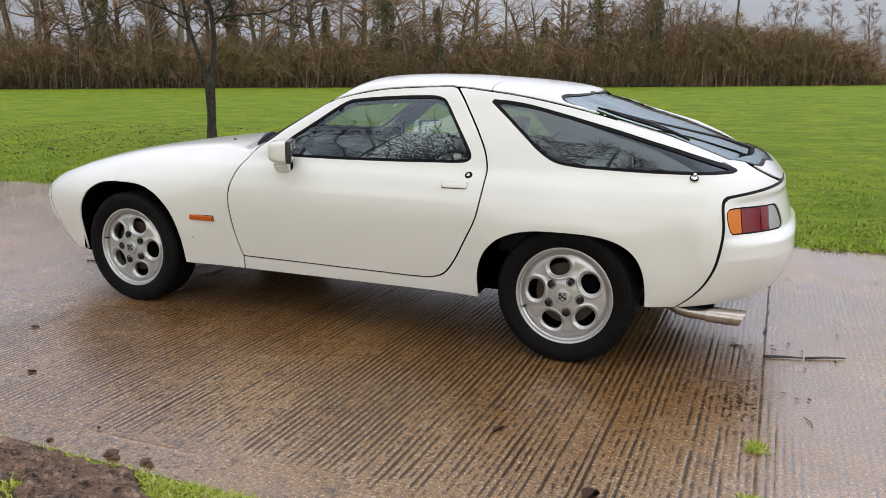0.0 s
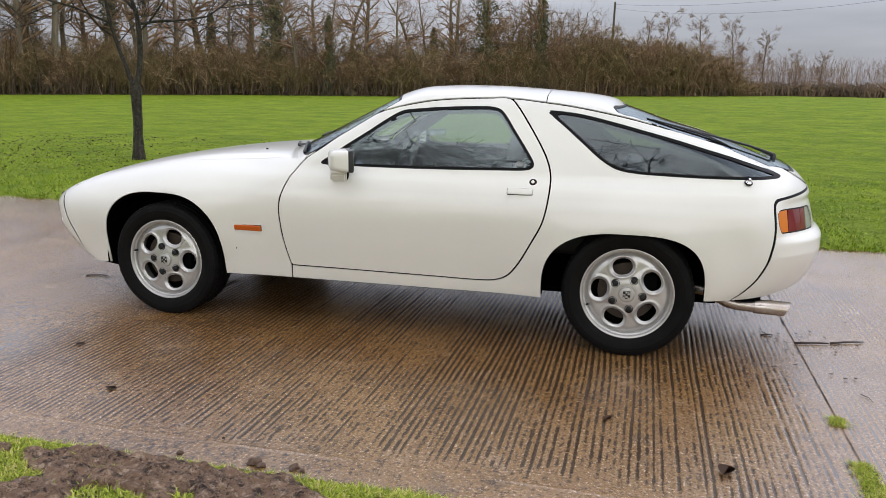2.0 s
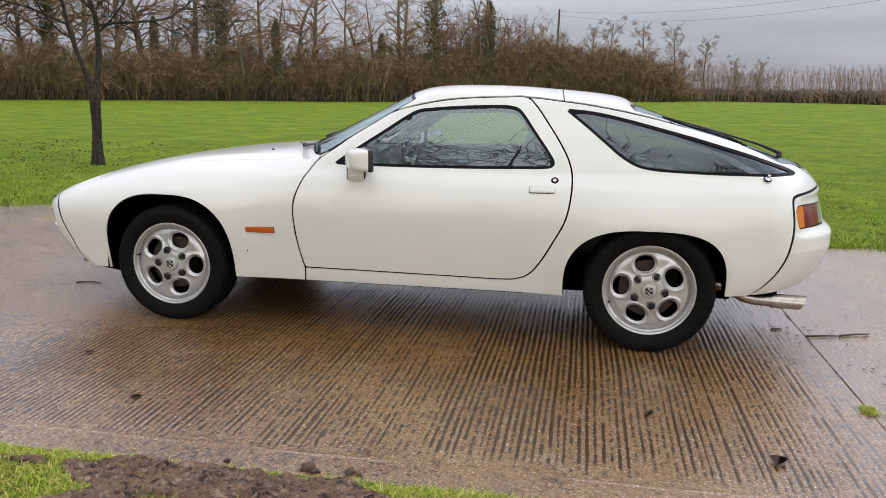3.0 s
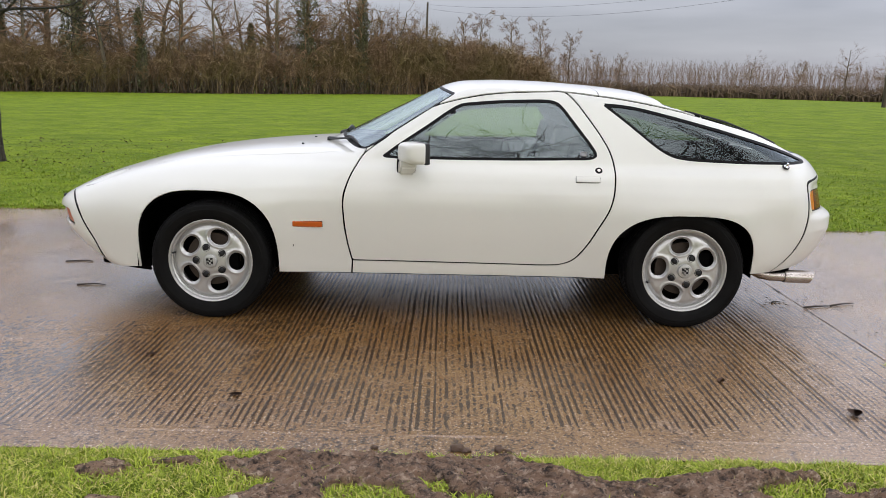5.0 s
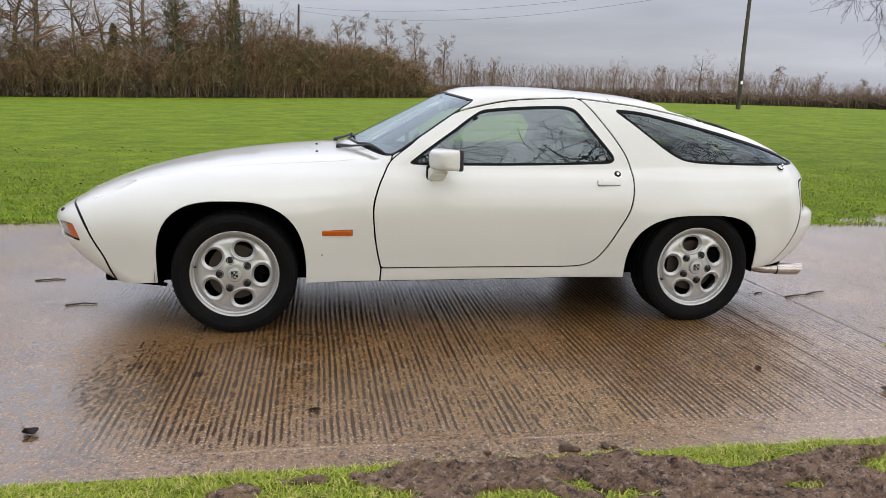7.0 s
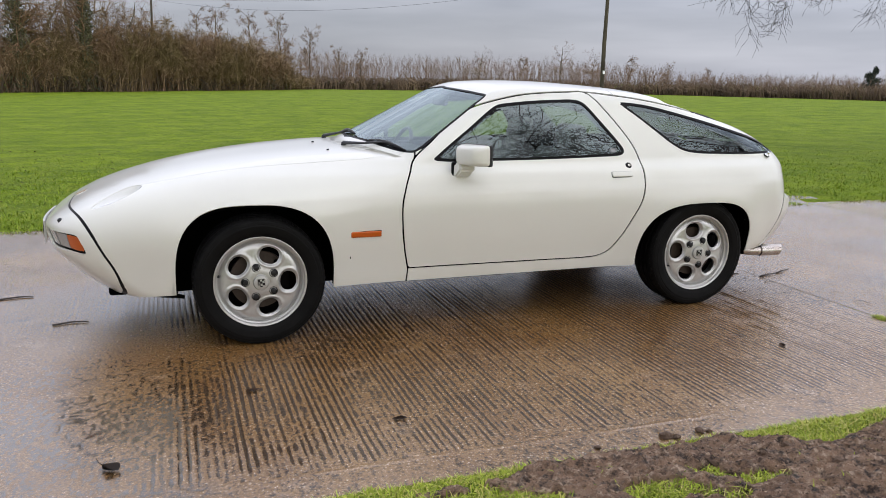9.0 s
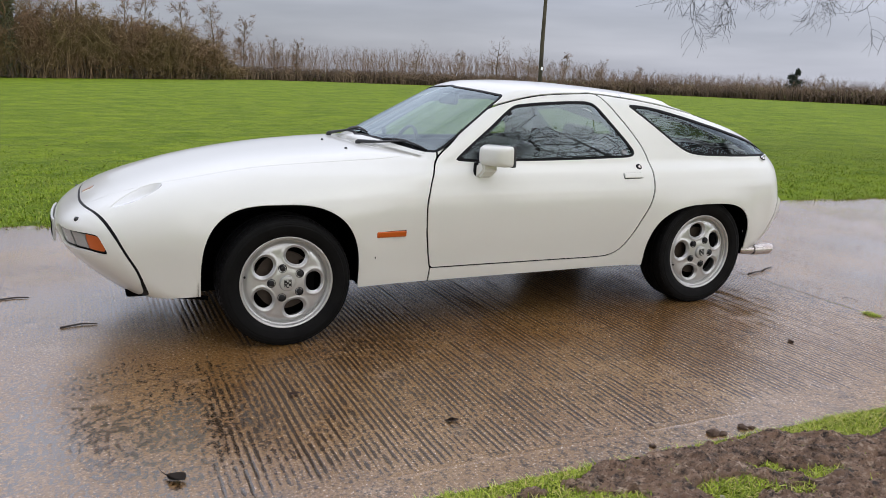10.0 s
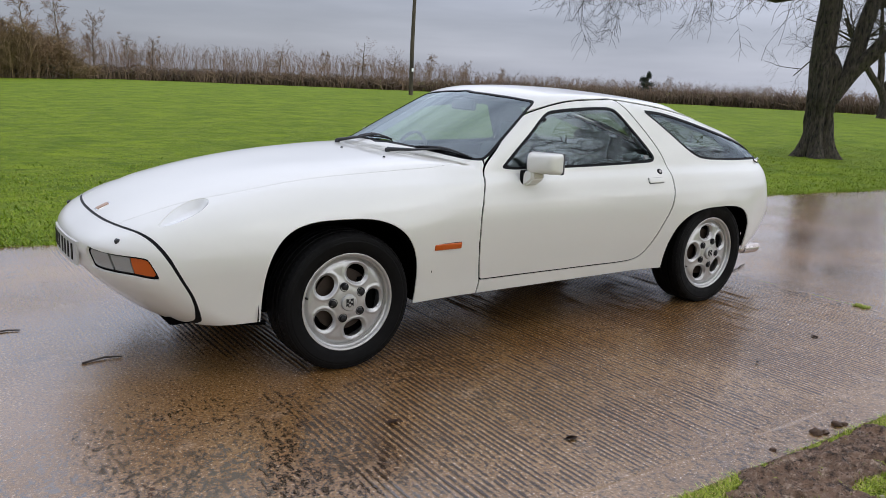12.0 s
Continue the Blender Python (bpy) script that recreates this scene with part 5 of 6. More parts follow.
CRUMB.wire("Base Color", CRUMB.mix(CRUMB.island(), (0.060, 0.036, 0.023), (0.330, 0.215, 0.140)))
tagged(new("soil_crumbs", quick("soil_crumbs", V, F, CRUMB, False)), "crumbs of damp brown soil on the bare ground", "soil", kind="stuff")
PEBBLE = Mat("pale_pebble", (0.42, 0.36, 0.28), 0.6)
for k, (x, y, r) in enumerate(((-0.62, -2.79, 0.014), (-0.33, -2.76, 0.009), (-0.58, -2.60, 0.010), (0.9, -2.7, 0.008), (1.45, -2.62, 0.008))):
    ob = new("pebble", bm_data("pebble", clod_mesh(20 + k, 0.2), PEBBLE))
    ob.matrix_basis = pose(x, y, float(ground_height(np.array(x), np.array(y))) + r * 0.6) @ Matrix.Scale(r, 4)
    tagged(ob, "small pale pebble lying on the soil", "pebble", "pebbles")

LEAF = Mat("dead_leaf", (0.045, 0.030, 0.020), 0.75, Specular_IOR_Level=0.2)
LEAF.wire("Base Color", LEAF.mix(LEAF.random(), (0.020, 0.014, 0.010), (0.085, 0.045, 0.025)))


def leaf_data(length, width, curl, stalk=True):
    bm = bmesh.new()
    rows = []
    for t in np.linspace(0, 1, 8):
        w = width * math.sin(math.pi * t ** 0.8) * 0.5 + 0.0006
        rows.append([bm.verts.new((length * (t - 0.5), s * w, curl * (abs(s) * w / width + (t - 0.5) ** 2) * length + 0.002)) for s in (-1, 0, 1)])
    for a, b in zip(rows, rows[1:]):
        for k in range(2):
            bm.faces.new((a[k], a[k + 1], b[k + 1], b[k]))
    bmesh.ops.solidify(bm, geom=bm.faces[:], thickness=0.0008)
    if stalk:
        tube([(length * 0.48, 0, 0.004), (length * 0.7, 0.004, 0.012), (length * 0.95, 0.0, 0.022)], [0.0016, 0.0013, 0.001], 5, bm=bm)
    return bm_data("leaf", bm, LEAF)


leaf_kinds = [leaf_data(0.078, 0.056, 0.32), leaf_data(0.062, 0.030, 0.08, False), leaf_data(0.026, 0.012, 0.2, False)]
leaf_spots = [(-0.50, -0.79, 1, 20), (1.214, -1.608, 1, 60), (1.63, -1.95, 0, 250), (-1.88, -1.98, 0, 130), (-1.36, -1.43, 1, 5), (-0.857, -1.88, 1, 175)]
for _ in range(46):
    leaf_spots.append((RNG.uniform(-3.2, 4.2), RNG.uniform(-2.2, 2.2), 2, RNG.uniform(0, 360)))
for _ in range(22):
    leaf_spots.append((RNG.normal(2.14, 0.16), RNG.normal(-0.45, 0.28), 2, RNG.uniform(0, 360)))
for x, y, kind, a in leaf_spots:
    ob = new("leaf", leaf_kinds[kind])
    ob.matrix_basis = pose(x, y, 0.004, 0, 0, a)
    tagged(ob, "dark wet fallen leaf lying on the road", "leaf", "fallen leaves")
LP = np.stack([RNG.normal(-9.0, 2.6, 1300), 4.0 + 6 * RNG.random(1300)], 1)
LP = LP[(LP[:, 1] > far_edge(LP[:, 0]) + 0.3)]
u = RNG.normal(size=(len(LP), 3)) * (1, 1, 0.35)
u *= (RNG.uniform(0.014, 0.030, len(LP)) / np.linalg.norm(u, axis=1))[:, None]
v = np.cross(u, RNG.normal(size=(len(LP), 3)) * 0.3 + (0, 0, 1)) * 0.6
C = np.stack([LP[:, 0], LP[:, 1], ground_height(LP[:, 0], LP[:, 1]) + 0.035], 1)
V = np.stack([C - u, C - v + (0, 0, 0.008), C + u, C + v + (0, 0, 0.008)], 1).reshape(-1, 3)
b = np.arange(len(C))[:, None] * 4
tagged(new("leaf_litter", quick("leaf_litter", V, np.concatenate([b + [0, 1, 2], b + [0, 2, 3]]), LEAF, False)), "dead brown leaves scattered on the lawn", "leaf litter", kind="stuff")
BARK = Mat("stick_bark", (0.045, 0.030, 0.022), 0.6)
for pts, r in (([(2.10, -0.42, 0.007), (2.19, -0.39, 0.008), (2.27, -0.375, 0.007)], 0.006), ([(2.28, -0.368, 0.006), (2.36, -0.33, 0.008), (2.45, -0.30, 0.007)], 0.0055),
               ([(1.95, -0.32, 0.005), (1.98, -0.30, 0.006), (2.01, -0.305, 0.005)], 0.005), ([(2.26, -1.06, 0.005), (2.285, -1.10, 0.006), (2.29, -1.15, 0.004)], 0.0018),
               ([(-2.6, 0.35, 0.005), (-2.48, 0.38, 0.006), (-2.42, 0.36, 0.005)], 0.005), ([(-2.25, -0.25, 0.005), (-2.15, -0.22, 0.007), (-2.08, -0.24, 0.005)], 0.005)):
    ob = new("stick", bm_data("stick", tube(pts, [r, r * 0.9, r * 0.6], 7), BARK))
    tagged(ob, "short dark wet stick lying on the road", "stick", "sticks")


# ---- bare winter trees ----
class Wood:
    """Collects round bars as arrays."""

    def __init__(self):
        self.V, self.F, self.n = [], [], 0

    def bar(self, pts, rad, sides):
        pts, rad = np.asarray(pts, float), np.asarray(rad, float)
        d = np.gradient(pts, axis=0)
        d /= np.linalg.norm(d, axis=1)[:, None] + 1e-9
        ref = np.where(np.abs(d[:, 2:3]) < 0.9, [[0, 0, 1.0]], [[1.0, 0, 0]])
        u = np.cross(d, ref)
        u /= np.linalg.norm(u, axis=1)[:, None] + 1e-9
        w = np.cross(d, u)
        a = np.arange(sides) * 2 * math.pi / sides
        ring = pts[:, None] + rad[:, None, None] * (u[:, None] * np.cos(a)[None, :, None] + w[:, None] * np.sin(a)[None, :, None])
        m = len(pts)
        i, k = np.meshgrid(np.arange(m - 1), np.arange(sides), indexing="ij")
        j = (k + 1) % sides
        F = np.stack([i * sides + k, i * sides + j, (i + 1) * sides + j, (i + 1) * sides + k], -1).reshape(-1, 4)
        self.V.append(ring.reshape(-1, 3)), self.F.append(F + self.n)
        self.n += m * sides

    def arrays(self):
        return np.concatenate(self.V), np.concatenate(self.F)


def grow(wood, rng, start, way, length, radius, depth, twigs, bend=0.25, droop=0.0, spread=0.7, kids=(3, 6), thin=0.62, tip=0.003, parts=None):
    """A limb with its side limbs, down to twigs."""
    steps = (3, 4, 6, 7)[depth]
    p, d = np.array(start, float), np.array(way, float) / np.linalg.norm(way)
    pts, rad, dirs = [p.copy()], [radius], [d.copy()]
    for k in range(steps):
        d = d + rng.normal(size=3) * bend / math.sqrt(steps) + np.array([0, 0, -droop / steps])
        d /= np.linalg.norm(d)
        p = p + d * length / steps
        pts.append(p.copy()), dirs.append(d.copy())
        rad.append(max(tip, radius * (1 - (0.55 if depth else 0.8) * (k + 1) / steps)))
    wood.bar(pts, rad, 7 if radius > 0.06 else 5 if radius > 0.03 else 3)
    if depth == 0:
        return
    n = rng.integers(*kids) + (twigs if depth == 1 else 0)
    for _ in range(n):
        t = rng.uniform(0.25, 1.0) * steps
        i = min(int(t), steps - 1)
        q = pts[i] + (pts[i + 1] - pts[i]) * (t - i)
        side = rng.normal(size=3)
        side -= side @ dirs[i] * dirs[i]
        side /= np.linalg.norm(side)
        away = dirs[i] * (1 - spread) + side * spread
        grow(wood, rng, q, away, length * rng.uniform(0.45, 0.75) * thin / 0.62, max(tip, rad[i] * rng.uniform(0.40, 0.65)), depth - 1, twigs, bend, droop, spread, kids, thin, tip)


def wood_mat(name, dark, light, scale=6.0, moss=None):
    m = Mat(name, light, 0.85)
    c = m.mix(m.ramp(m.noise(scale, 6, 0.7, m.place((1, 1, 0.25))), [(0.36, 0.0), (0.62, 1.0)]), dark, light)
    if moss:
        c = m.mix(m.ramp(m.noise(scale * 0.7, 6, 0.75), [(0.52, 0.0), (0.66, 0.8)]), c, moss)
    m.wire("Base Color", c)
    m.bump(m.noise(scale * 1.4, 7, 0.72, m.place((1, 1, 0.25))), 0.09, 1.0)
    return m


BIG_BARK = wood_mat("mossy_bark", (0.003, 0.0026, 0.002), (0.105, 0.085, 0.060), 19, (0.080, 0.088, 0.034))
SMALL_BARK = wood_mat("lichened_bark", (0.012, 0.010, 0.007), (0.060, 0.048, 0.034), 24, (0.130, 0.125, 0.080))
TWIG = wood_mat("dark_twigs", (0.018, 0.013, 0.010), (0.050, 0.038, 0.030), 4)
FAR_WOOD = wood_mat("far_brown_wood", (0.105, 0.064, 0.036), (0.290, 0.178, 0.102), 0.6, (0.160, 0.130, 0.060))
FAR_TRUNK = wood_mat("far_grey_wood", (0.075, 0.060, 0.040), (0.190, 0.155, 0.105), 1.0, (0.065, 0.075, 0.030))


def trunk_mesh(name, points, radii, material, sides=40, rough=0.10, flare=0.0):
    """A furrowed trunk with root flares."""
    pts, rad = np.array(points, float), np.array(radii, float)
    m = 60
    t = np.linspace(0, len(pts) - 1, m)
    cx = [curve(t, np.arange(len(pts)), pts[:, k]) for k in range(3)]
    r = curve(t, np.arange(len(pts)), rad)
    a = np.arange(sides) * 2 * math.pi / sides
    A, Z = np.meshgrid(a, cx[2])
    R = r[:, None] * (1 + rough * value_noise(A * 3.2 + 20, Z * 1.6, 3) + 0.6 * rough * value_noise(A * 9 + 3, Z * 2.6, 2))
    R = R + flare * np.exp(-(Z - cx[2][0]) / 0.28) * (0.55 + 0.45 * np.cos(5 * A + 0.8))
    V = np.stack([cx[0][:, None] + R * np.cos(A), cx[1][:, None] + R * np.sin(A), Z], -1).reshape(-1, 3)
    i, k = np.meshgrid(np.arange(m - 1), np.arange(sides), indexing="ij")
    j = (k + 1) % sides
    F = np.stack([i * sides + k, i * sides + j, (i + 1) * sides + j, (i + 1) * sides + k], -1).reshape(-1, 4)
    return quick(name, V, F, material)


# the small tree on the lawn
def small_tree():
    rng = np.random.default_rng(21)
    t = new("tree")
    child("trunk", trunk_mesh("trunk", [(-0.035, 0, -0.08), (-0.025, 0, 0.2), (-0.01, 0, 0.6), (0.0, 0, 1.02), (0.0, 0, 1.16)], [0.090, 0.070, 0.064, 0.076, 0.056], SMALL_BARK, 28, 0.34, 0.045), t)
    # local x runs square to the fork
    child("stem", trunk_mesh("stem", [(0.0, 0, 1.05), (0.07, 0, 1.35), (0.10, 0, 1.7), (0.09, 0, 2.05), (0.0, 0, 2.5), (-0.05, 0, 3.3)], [0.050, 0.042, 0.039, 0.036, 0.027, 0.014], SMALL_BARK, 14, 0.10), t)
    child("stem", trunk_mesh("stem", [(-0.02, 0, 1.05), (-0.10, 0, 1.32), (-0.20, 0, 1.65), (-0.29, 0, 2.0), (-0.36, 0.05, 2.5), (-0.45, 0.1, 3.2)], [0.045, 0.036, 0.031, 0.027, 0.021, 0.012], SMALL_BARK, 12, 0.10), t)
    w = Wood()
    arms = [((0.10, 0, 2.0), (0.85, 0.1, 0.45), 1.6, 0.026), ((0.10, 0, 1.9), (0.75, -0.4, 0.5), 1.3, 0.020), ((0.06, 0, 2.2), (-0.75, -0.1, 0.55), 1.7, 0.024),
            ((-0.29, 0, 2.0), (-0.9, -0.1, 0.35), 1.6, 0.020), ((-0.24, 0, 1.8), (-0.8, 0.3, 0.45), 1.4, 0.018), ((-0.22, 0, 1.7), (0.55, 0.3, 0.7), 0.7, 0.012),
            ((0.03, 0, 2.4), (0.8, 0.3, 0.5), 1.5, 0.020), ((-0.34, 0.03, 2.35), (-0.85, -0.3, 0.35), 1.4, 0.016), ((0.0, 0, 2.5), (0.5, -0.6, 0.5), 1.4, 0.018),
            ((0.0, 0, 2.6), (-0.5, 0.6, 0.5), 1.4, 0.018), ((-0.03, 0, 2.9), (0.7, 0.1, 0.7), 1.3, 0.016), ((-0.4, 0.08, 2.8), (-0.7, 0.2, 0.6), 1.3, 0.015)]
    for start, way, length, rad in arms:
        grow(w, rng, start, way, length, rad, 2, 5, 0.40, -0.22, 0.62, (5, 8), 0.62, 0.0045)
    child("crown", quick("crown", *w.arrays(), SMALL_BARK), t, "thin bare branches")
    return t


t = small_tree()
t.matrix_basis = pose(-6.25, 6.12, 0.03, 0, 0, 33)
tagged(t, "small bare tree with a lichened trunk standing on the lawn", "tree")


# the old tree with a split trunk, and its like further off
def old_tree(seed):
    rng = np.random.default_rng(seed)
    t = new("old_tree")
    child("trunk", trunk_mesh("trunk", [(0.0, 0, -0.15), (0.0, 0, 0.3), (0.0, 0, 0.9), (0.02, 0, 1.35), (0.02, 0, 1.75), (0.0, 0, 2.1)], [0.34, 0.275, 0.250, 0.280, 0.275, 0.14], BIG_BARK, 72, 0.34, 0.40), t, "rough furrowed mossy trunk")
    limbs = [([(-0.05, 0, 1.2), (-0.10, 0, 2.0), (-0.08, 0.05, 3.0), (-0.15, 0.1, 4.0), (-0.3, 0.2, 5.5), (-0.5, 0.3, 7.0)], [0.22, 0.225, 0.215, 0.19, 0.14, 0.07]),
             ([(0.10, 0, 1.1), (0.42, 0, 1.65), (0.88, -0.05, 2.2), (1.3, -0.1, 2.75), (1.9, -0.2, 3.6), (2.6, -0.3, 5.0)], [0.21, 0.20, 0.19, 0.175, 0.13, 0.07]),
             ([(0.45, 0, 1.7), (0.60, 0.1, 2.7), (0.85, 0.15, 4.0), (1.1, 0.2, 5.6)], [0.17, 0.15, 0.12, 0.06])]
    for p, r in limbs:
        child("limb", trunk_mesh("limb", p, r, BIG_BARK, 24, 0.14), t)
    w = Wood()
    # one long low limb sweeping out, with hanging twigs
    low = np.array([(-0.1, 0.05, 3.40), (-0.5, -0.1, 3.27), (-1.1, -0.3, 3.14), (-1.8, -0.5, 3.30), (-2.8, -0.8, 3.6), (-4.2, -1.1, 3.7), (-5.3, -1.3, 3.4)])
    w.bar(low, [0.12, 0.10, 0.085, 0.07, 0.05, 0.03, 0.012], 8)
    for p in ([(-0.1, 0.1, 4.3), (-1.2, 0.4, 4.7), (-2.6, 0.8, 4.8), (-4.2, 1.2, 4.5)], [(-0.1, -0.1, 4.0), (-0.9, -0.9, 4.3), (-2.0, -1.9, 4.4), (-3.4, -2.8, 4.1)]):
        w.bar(p, [0.09, 0.06, 0.04, 0.02], 7)
    for k in range(110):
        f = (k + rng.random()) / 110
        s = np.array([-0.7 - 4.3 * f, -0.3 - 1.0 * f + rng.normal() * 0.7, 3.42 + rng.uniform(0, 1.2)])
        grow(w, rng, s, (rng.normal(-0.55, 0.45), rng.normal(-0.1, 0.6), rng.uniform(-0.28, 0.38)), rng.uniform(0.8, 1.4), 0.012, 2, 6, 0.42, 0.22, 0.6, (3, 5), 0.60, 0.0030)
    for k in range(30):
        src = limbs[k % 3]
        q = np.array(src[0][3 + k % (len(src[0]) - 3)])
        grow(w, rng, q + rng.normal(size=3) * 0.08, (rng.normal(0, 1), rng.normal(0, 1), rng.uniform(0.35, 1.0)), rng.uniform(2.0, 3.4), 0.060, 3, 2, 0.38, 0.20, 0.62, (3, 5), 0.62, 0.0036)
    child("crown", quick("crown", *w.arrays(), BIG_BARK), t, "spreading dark bare branches")
    return t


big = old_tree(33)
big.matrix_basis = pose(13.02, 5.47, 0.03, 0, 0, -59.5)
tagged(big, "old bare tree with a forked mossy trunk on the lawn", "tree", "old trees")
other = copy_thing(big, pose(38.5, 17.0, 0.05, 0, 0, 150))
tagged(other, "old bare tree standing further off on the lawn", "tree", "old trees")
# tall trees on the near side of the road, whose branches show in the panes
def tall_tree(seed):
    rng = np.random.default_rng(seed)
    t = new("tall_tree")
    child("trunk", trunk_mesh("trunk", [(0, 0, -0.1), (0.05, 0, 1.5), (0.0, 0.05, 4.0), (0.1, 0, 7.0), (0.0, 0.1, 11.0), (0.1, 0, 15.5)], [0.28, 0.22, 0.17, 0.12, 0.07, 0.02], BIG_BARK, 20, 0.14, 0.12), t)
    w = Wood()
    for k in range(14):
        z = 5.0 + 9.0 * (k + rng.random()) / 14
        a = rng.uniform(0, 6.28)
        grow(w, rng, (0.04, 0.03, z), (math.cos(a), math.sin(a), rng.uniform(0.15, 0.8)), (5.6 - 0.28 * (z - 5)) * rng.uniform(0.75, 1.1), 0.066 - 0.004 * (z - 5), 2, 4, 0.62, 0.05, 0.62, (5, 7), 0.70, 0.012)
    child("crown", quick("crown", *w.arrays(), TWIG), t, "high bare branches")
    return t


tall = tall_tree(91)
for k, (x, y, a) in enumerate(((-1.0, -11.5, 0), (-8.0, -11.0, 110), (5.5, -11.5, 230), (1.8, -14.0, 60), (-4.6, -14.5, 300), (10.5, -10.5, 20), (15.5, -9.5, 160), (-14.0, -10.5, 250))):
    ob = tall if k == 0 else copy_thing(tall, pose(x, y, 0.0, 0, 0, a))
    if k == 0:
        ob.matrix_basis = pose(x, y, 0.0, 0, 0, a)
    tagged(ob, "tall bare tree on the near side of the road", "tree", "roadside trees")


# ---- hedge and far trees ----
def spikes(P, D, L, R):
    """Many tapered twigs at once: from P along D, each a three-sided spike."""
    D = D / np.linalg.norm(D, axis=1)[:, None]
    ref = np.where(np.abs(D[:, 2:3]) < 0.9, [[0, 0, 1.0]], [[1.0, 0, 0]])
    u = np.cross(D, ref)
    u /= np.linalg.norm(u, axis=1)[:, None]
    w = np.cross(D, u)
    ring = [P + R[:, None] * (u * math.cos(a) + w * math.sin(a)) for a in (0.0, 2.094, 4.189)]
    V = np.stack(ring + [P + D * L[:, None]], 1).reshape(-1, 3)
    b = np.arange(len(P))[:, None] * 4
    return V, np.concatenate([b + [0, 1, 3], b + [1, 2, 3], b + [2, 0, 3]])


def arching_stems(rng, base, reach, high, droop, radius, twigs, twig_length, twig_radius):
    """Stems that rise from their bases, arch outwards and carry fine twigs; one entry of base, reach and high a stem."""
    n = len(base)
    a = rng.uniform(0, 2 * math.pi, n)
    out = np.stack([np.cos(a), np.sin(a), 0 * a], 1)
    sway = rng.normal(size=(n, 3)) * 0.12 * high[:, None]
    up = np.array([0, 0, 1.0])
    line = lambda t: base + out * (reach * t ** 1.7)[:, None] + up * (high * (t + droop * t * (1 - t) - droop * 0.35 * t ** 3))[:, None] + sway * (np.sin(3.0 * t) * 0.5)[:, None]
    grid = [line(np.full(n, t)) for t in (0, 0.3, 0.6, 0.85, 1.0)]
    Vs, Fs, count = [], [], 0
    for k in range(4):
        d = grid[k + 1] - grid[k]
        V, F = spikes(grid[k], d, 1.9 * np.linalg.norm(d, axis=1), radius * (1 - 0.2 * k))
        Vs.append(V), Fs.append(F + count)
        count += len(V)
    t = rng.uniform(0.10, 1.0, (twigs, n)) ** 0.8
    for row in t:
        p, q = line(row), line(np.minimum(row + 0.1, 1.1))
        d = (q - p) / (np.linalg.norm(q - p, axis=1)[:, None] + 1e-9) * 0.9 + rng.normal(size=(n, 3)) * 0.55 + out * 0.25 + up * 0.18
        V, F = spikes(p, d, twig_length * rng.uniform(0.4, 1.2, n), twig_radius * rng.uniform(0.7, 1.3, n))
        Vs.append(V), Fs.append(F + count)
        count += len(V)
    return np.concatenate(Vs), np.concatenate(Fs)


def thicket_mat(name, dark, mid, pale, olive):
    """Bare twigs: patches of brown and olive, each twig a little lighter or darker."""
    m = Mat(name, mid, 0.85, Specular_IOR_Level=0.15)
    c = m.mix(m.ramp(m.noise(0.35, 4, 0.6), [(0.40, 0.0), (0.62, 1.0)]), mid, olive)
    c = m.mix(m.ramp(m.island(), [(0.0, 0.0), (1.0, 0.75)]), c, dark)
    m.wire("Base Color", m.mix(m.ramp(m.math("FRACT", m.math("MULTIPLY", m.island(), 53.3)), [(0.86, 0.0), (0.90, 0.7)]), c, pale))
    return m


hr = np.random.default_rng(8)


def polar(az, r):
    return -0.3 + r * math.sin(radians(az)), -4.6 + r * math.cos(radians(az))


def ground_at(x, y):
    return float(rise(np.array(x), np.array(y))) - 0.06


HEDGE_AZ = (-66, -51, -35, -20, -5, 7.5)
HEDGE_FAR = (52, 50, 50, 50.5, 54.5, 57)


def hedge_line(f, back=0.0):
    """The hedge from its far-off start to its rounded end."""
    az = -66 + 73.0 * f
    return polar(az, curve(az, HEDGE_AZ, HEDGE_FAR) + back)


# one dense hedge of arching shrubs, three rows deep, with taller growth here and there
shrubs = []
for k in range(250):
    f = (k // 3 + hr.random()) / 83
    row = k % 3
    x, y = hedge_line(f, 0.9 + row * 1.3 + hr.random() * 0.8)
    az = -66 + 73.0 * f
    top = curve(az, (-66, -31, -15, -7.4, 0.7, 4.5, 6.2, 8), (3.7, 3.6, 3.8, 4.3, 3.9, 3.2, 2.3, 1.0))
    shrubs.append((x, y, top * hr.uniform(0.72, 1.08) * (0.80, 0.95, 1.08)[row], 1.0))
for k in range(44):
    f = 0.84 + 0.16 * (k + hr.random()) / 44
    x, y = hedge_line(f, 0.6 + hr.random() * 3.2)
    shrubs.append((x, y, curve(-66 + 73.0 * f, (-7.4, 0.7, 4.5, 6.2, 8), (4.0, 3.8, 3.3, 2.4, 1.3)) * hr.uniform(0.75, 1.05), 0.8))
for k in range(14):
    f = (k + hr.random()) / 14 * 0.70
    x, y = hedge_line(f, 3.5 + hr.random() * 3)
    shrubs.append((x, y, curve(-66 + 73.0 * f, (-66, -30, -12, -2), (5.0, 4.8, 4.6, 4.4)) * hr.uniform(0.7, 1.1), 1.1))
for az in np.linspace(-8.6, -1.2, 13):
    x, y = polar(az, 56.0 + hr.random() * 2.5)
    shrubs.append((x, y, curve(az, (-9, -4, -1), (5.9, 6.0, 4.6)) * hr.uniform(0.85, 1.05), 0.8))
shrubs = np.array(shrubs)
own = np.repeat(np.arange(len(shrubs)), 24)
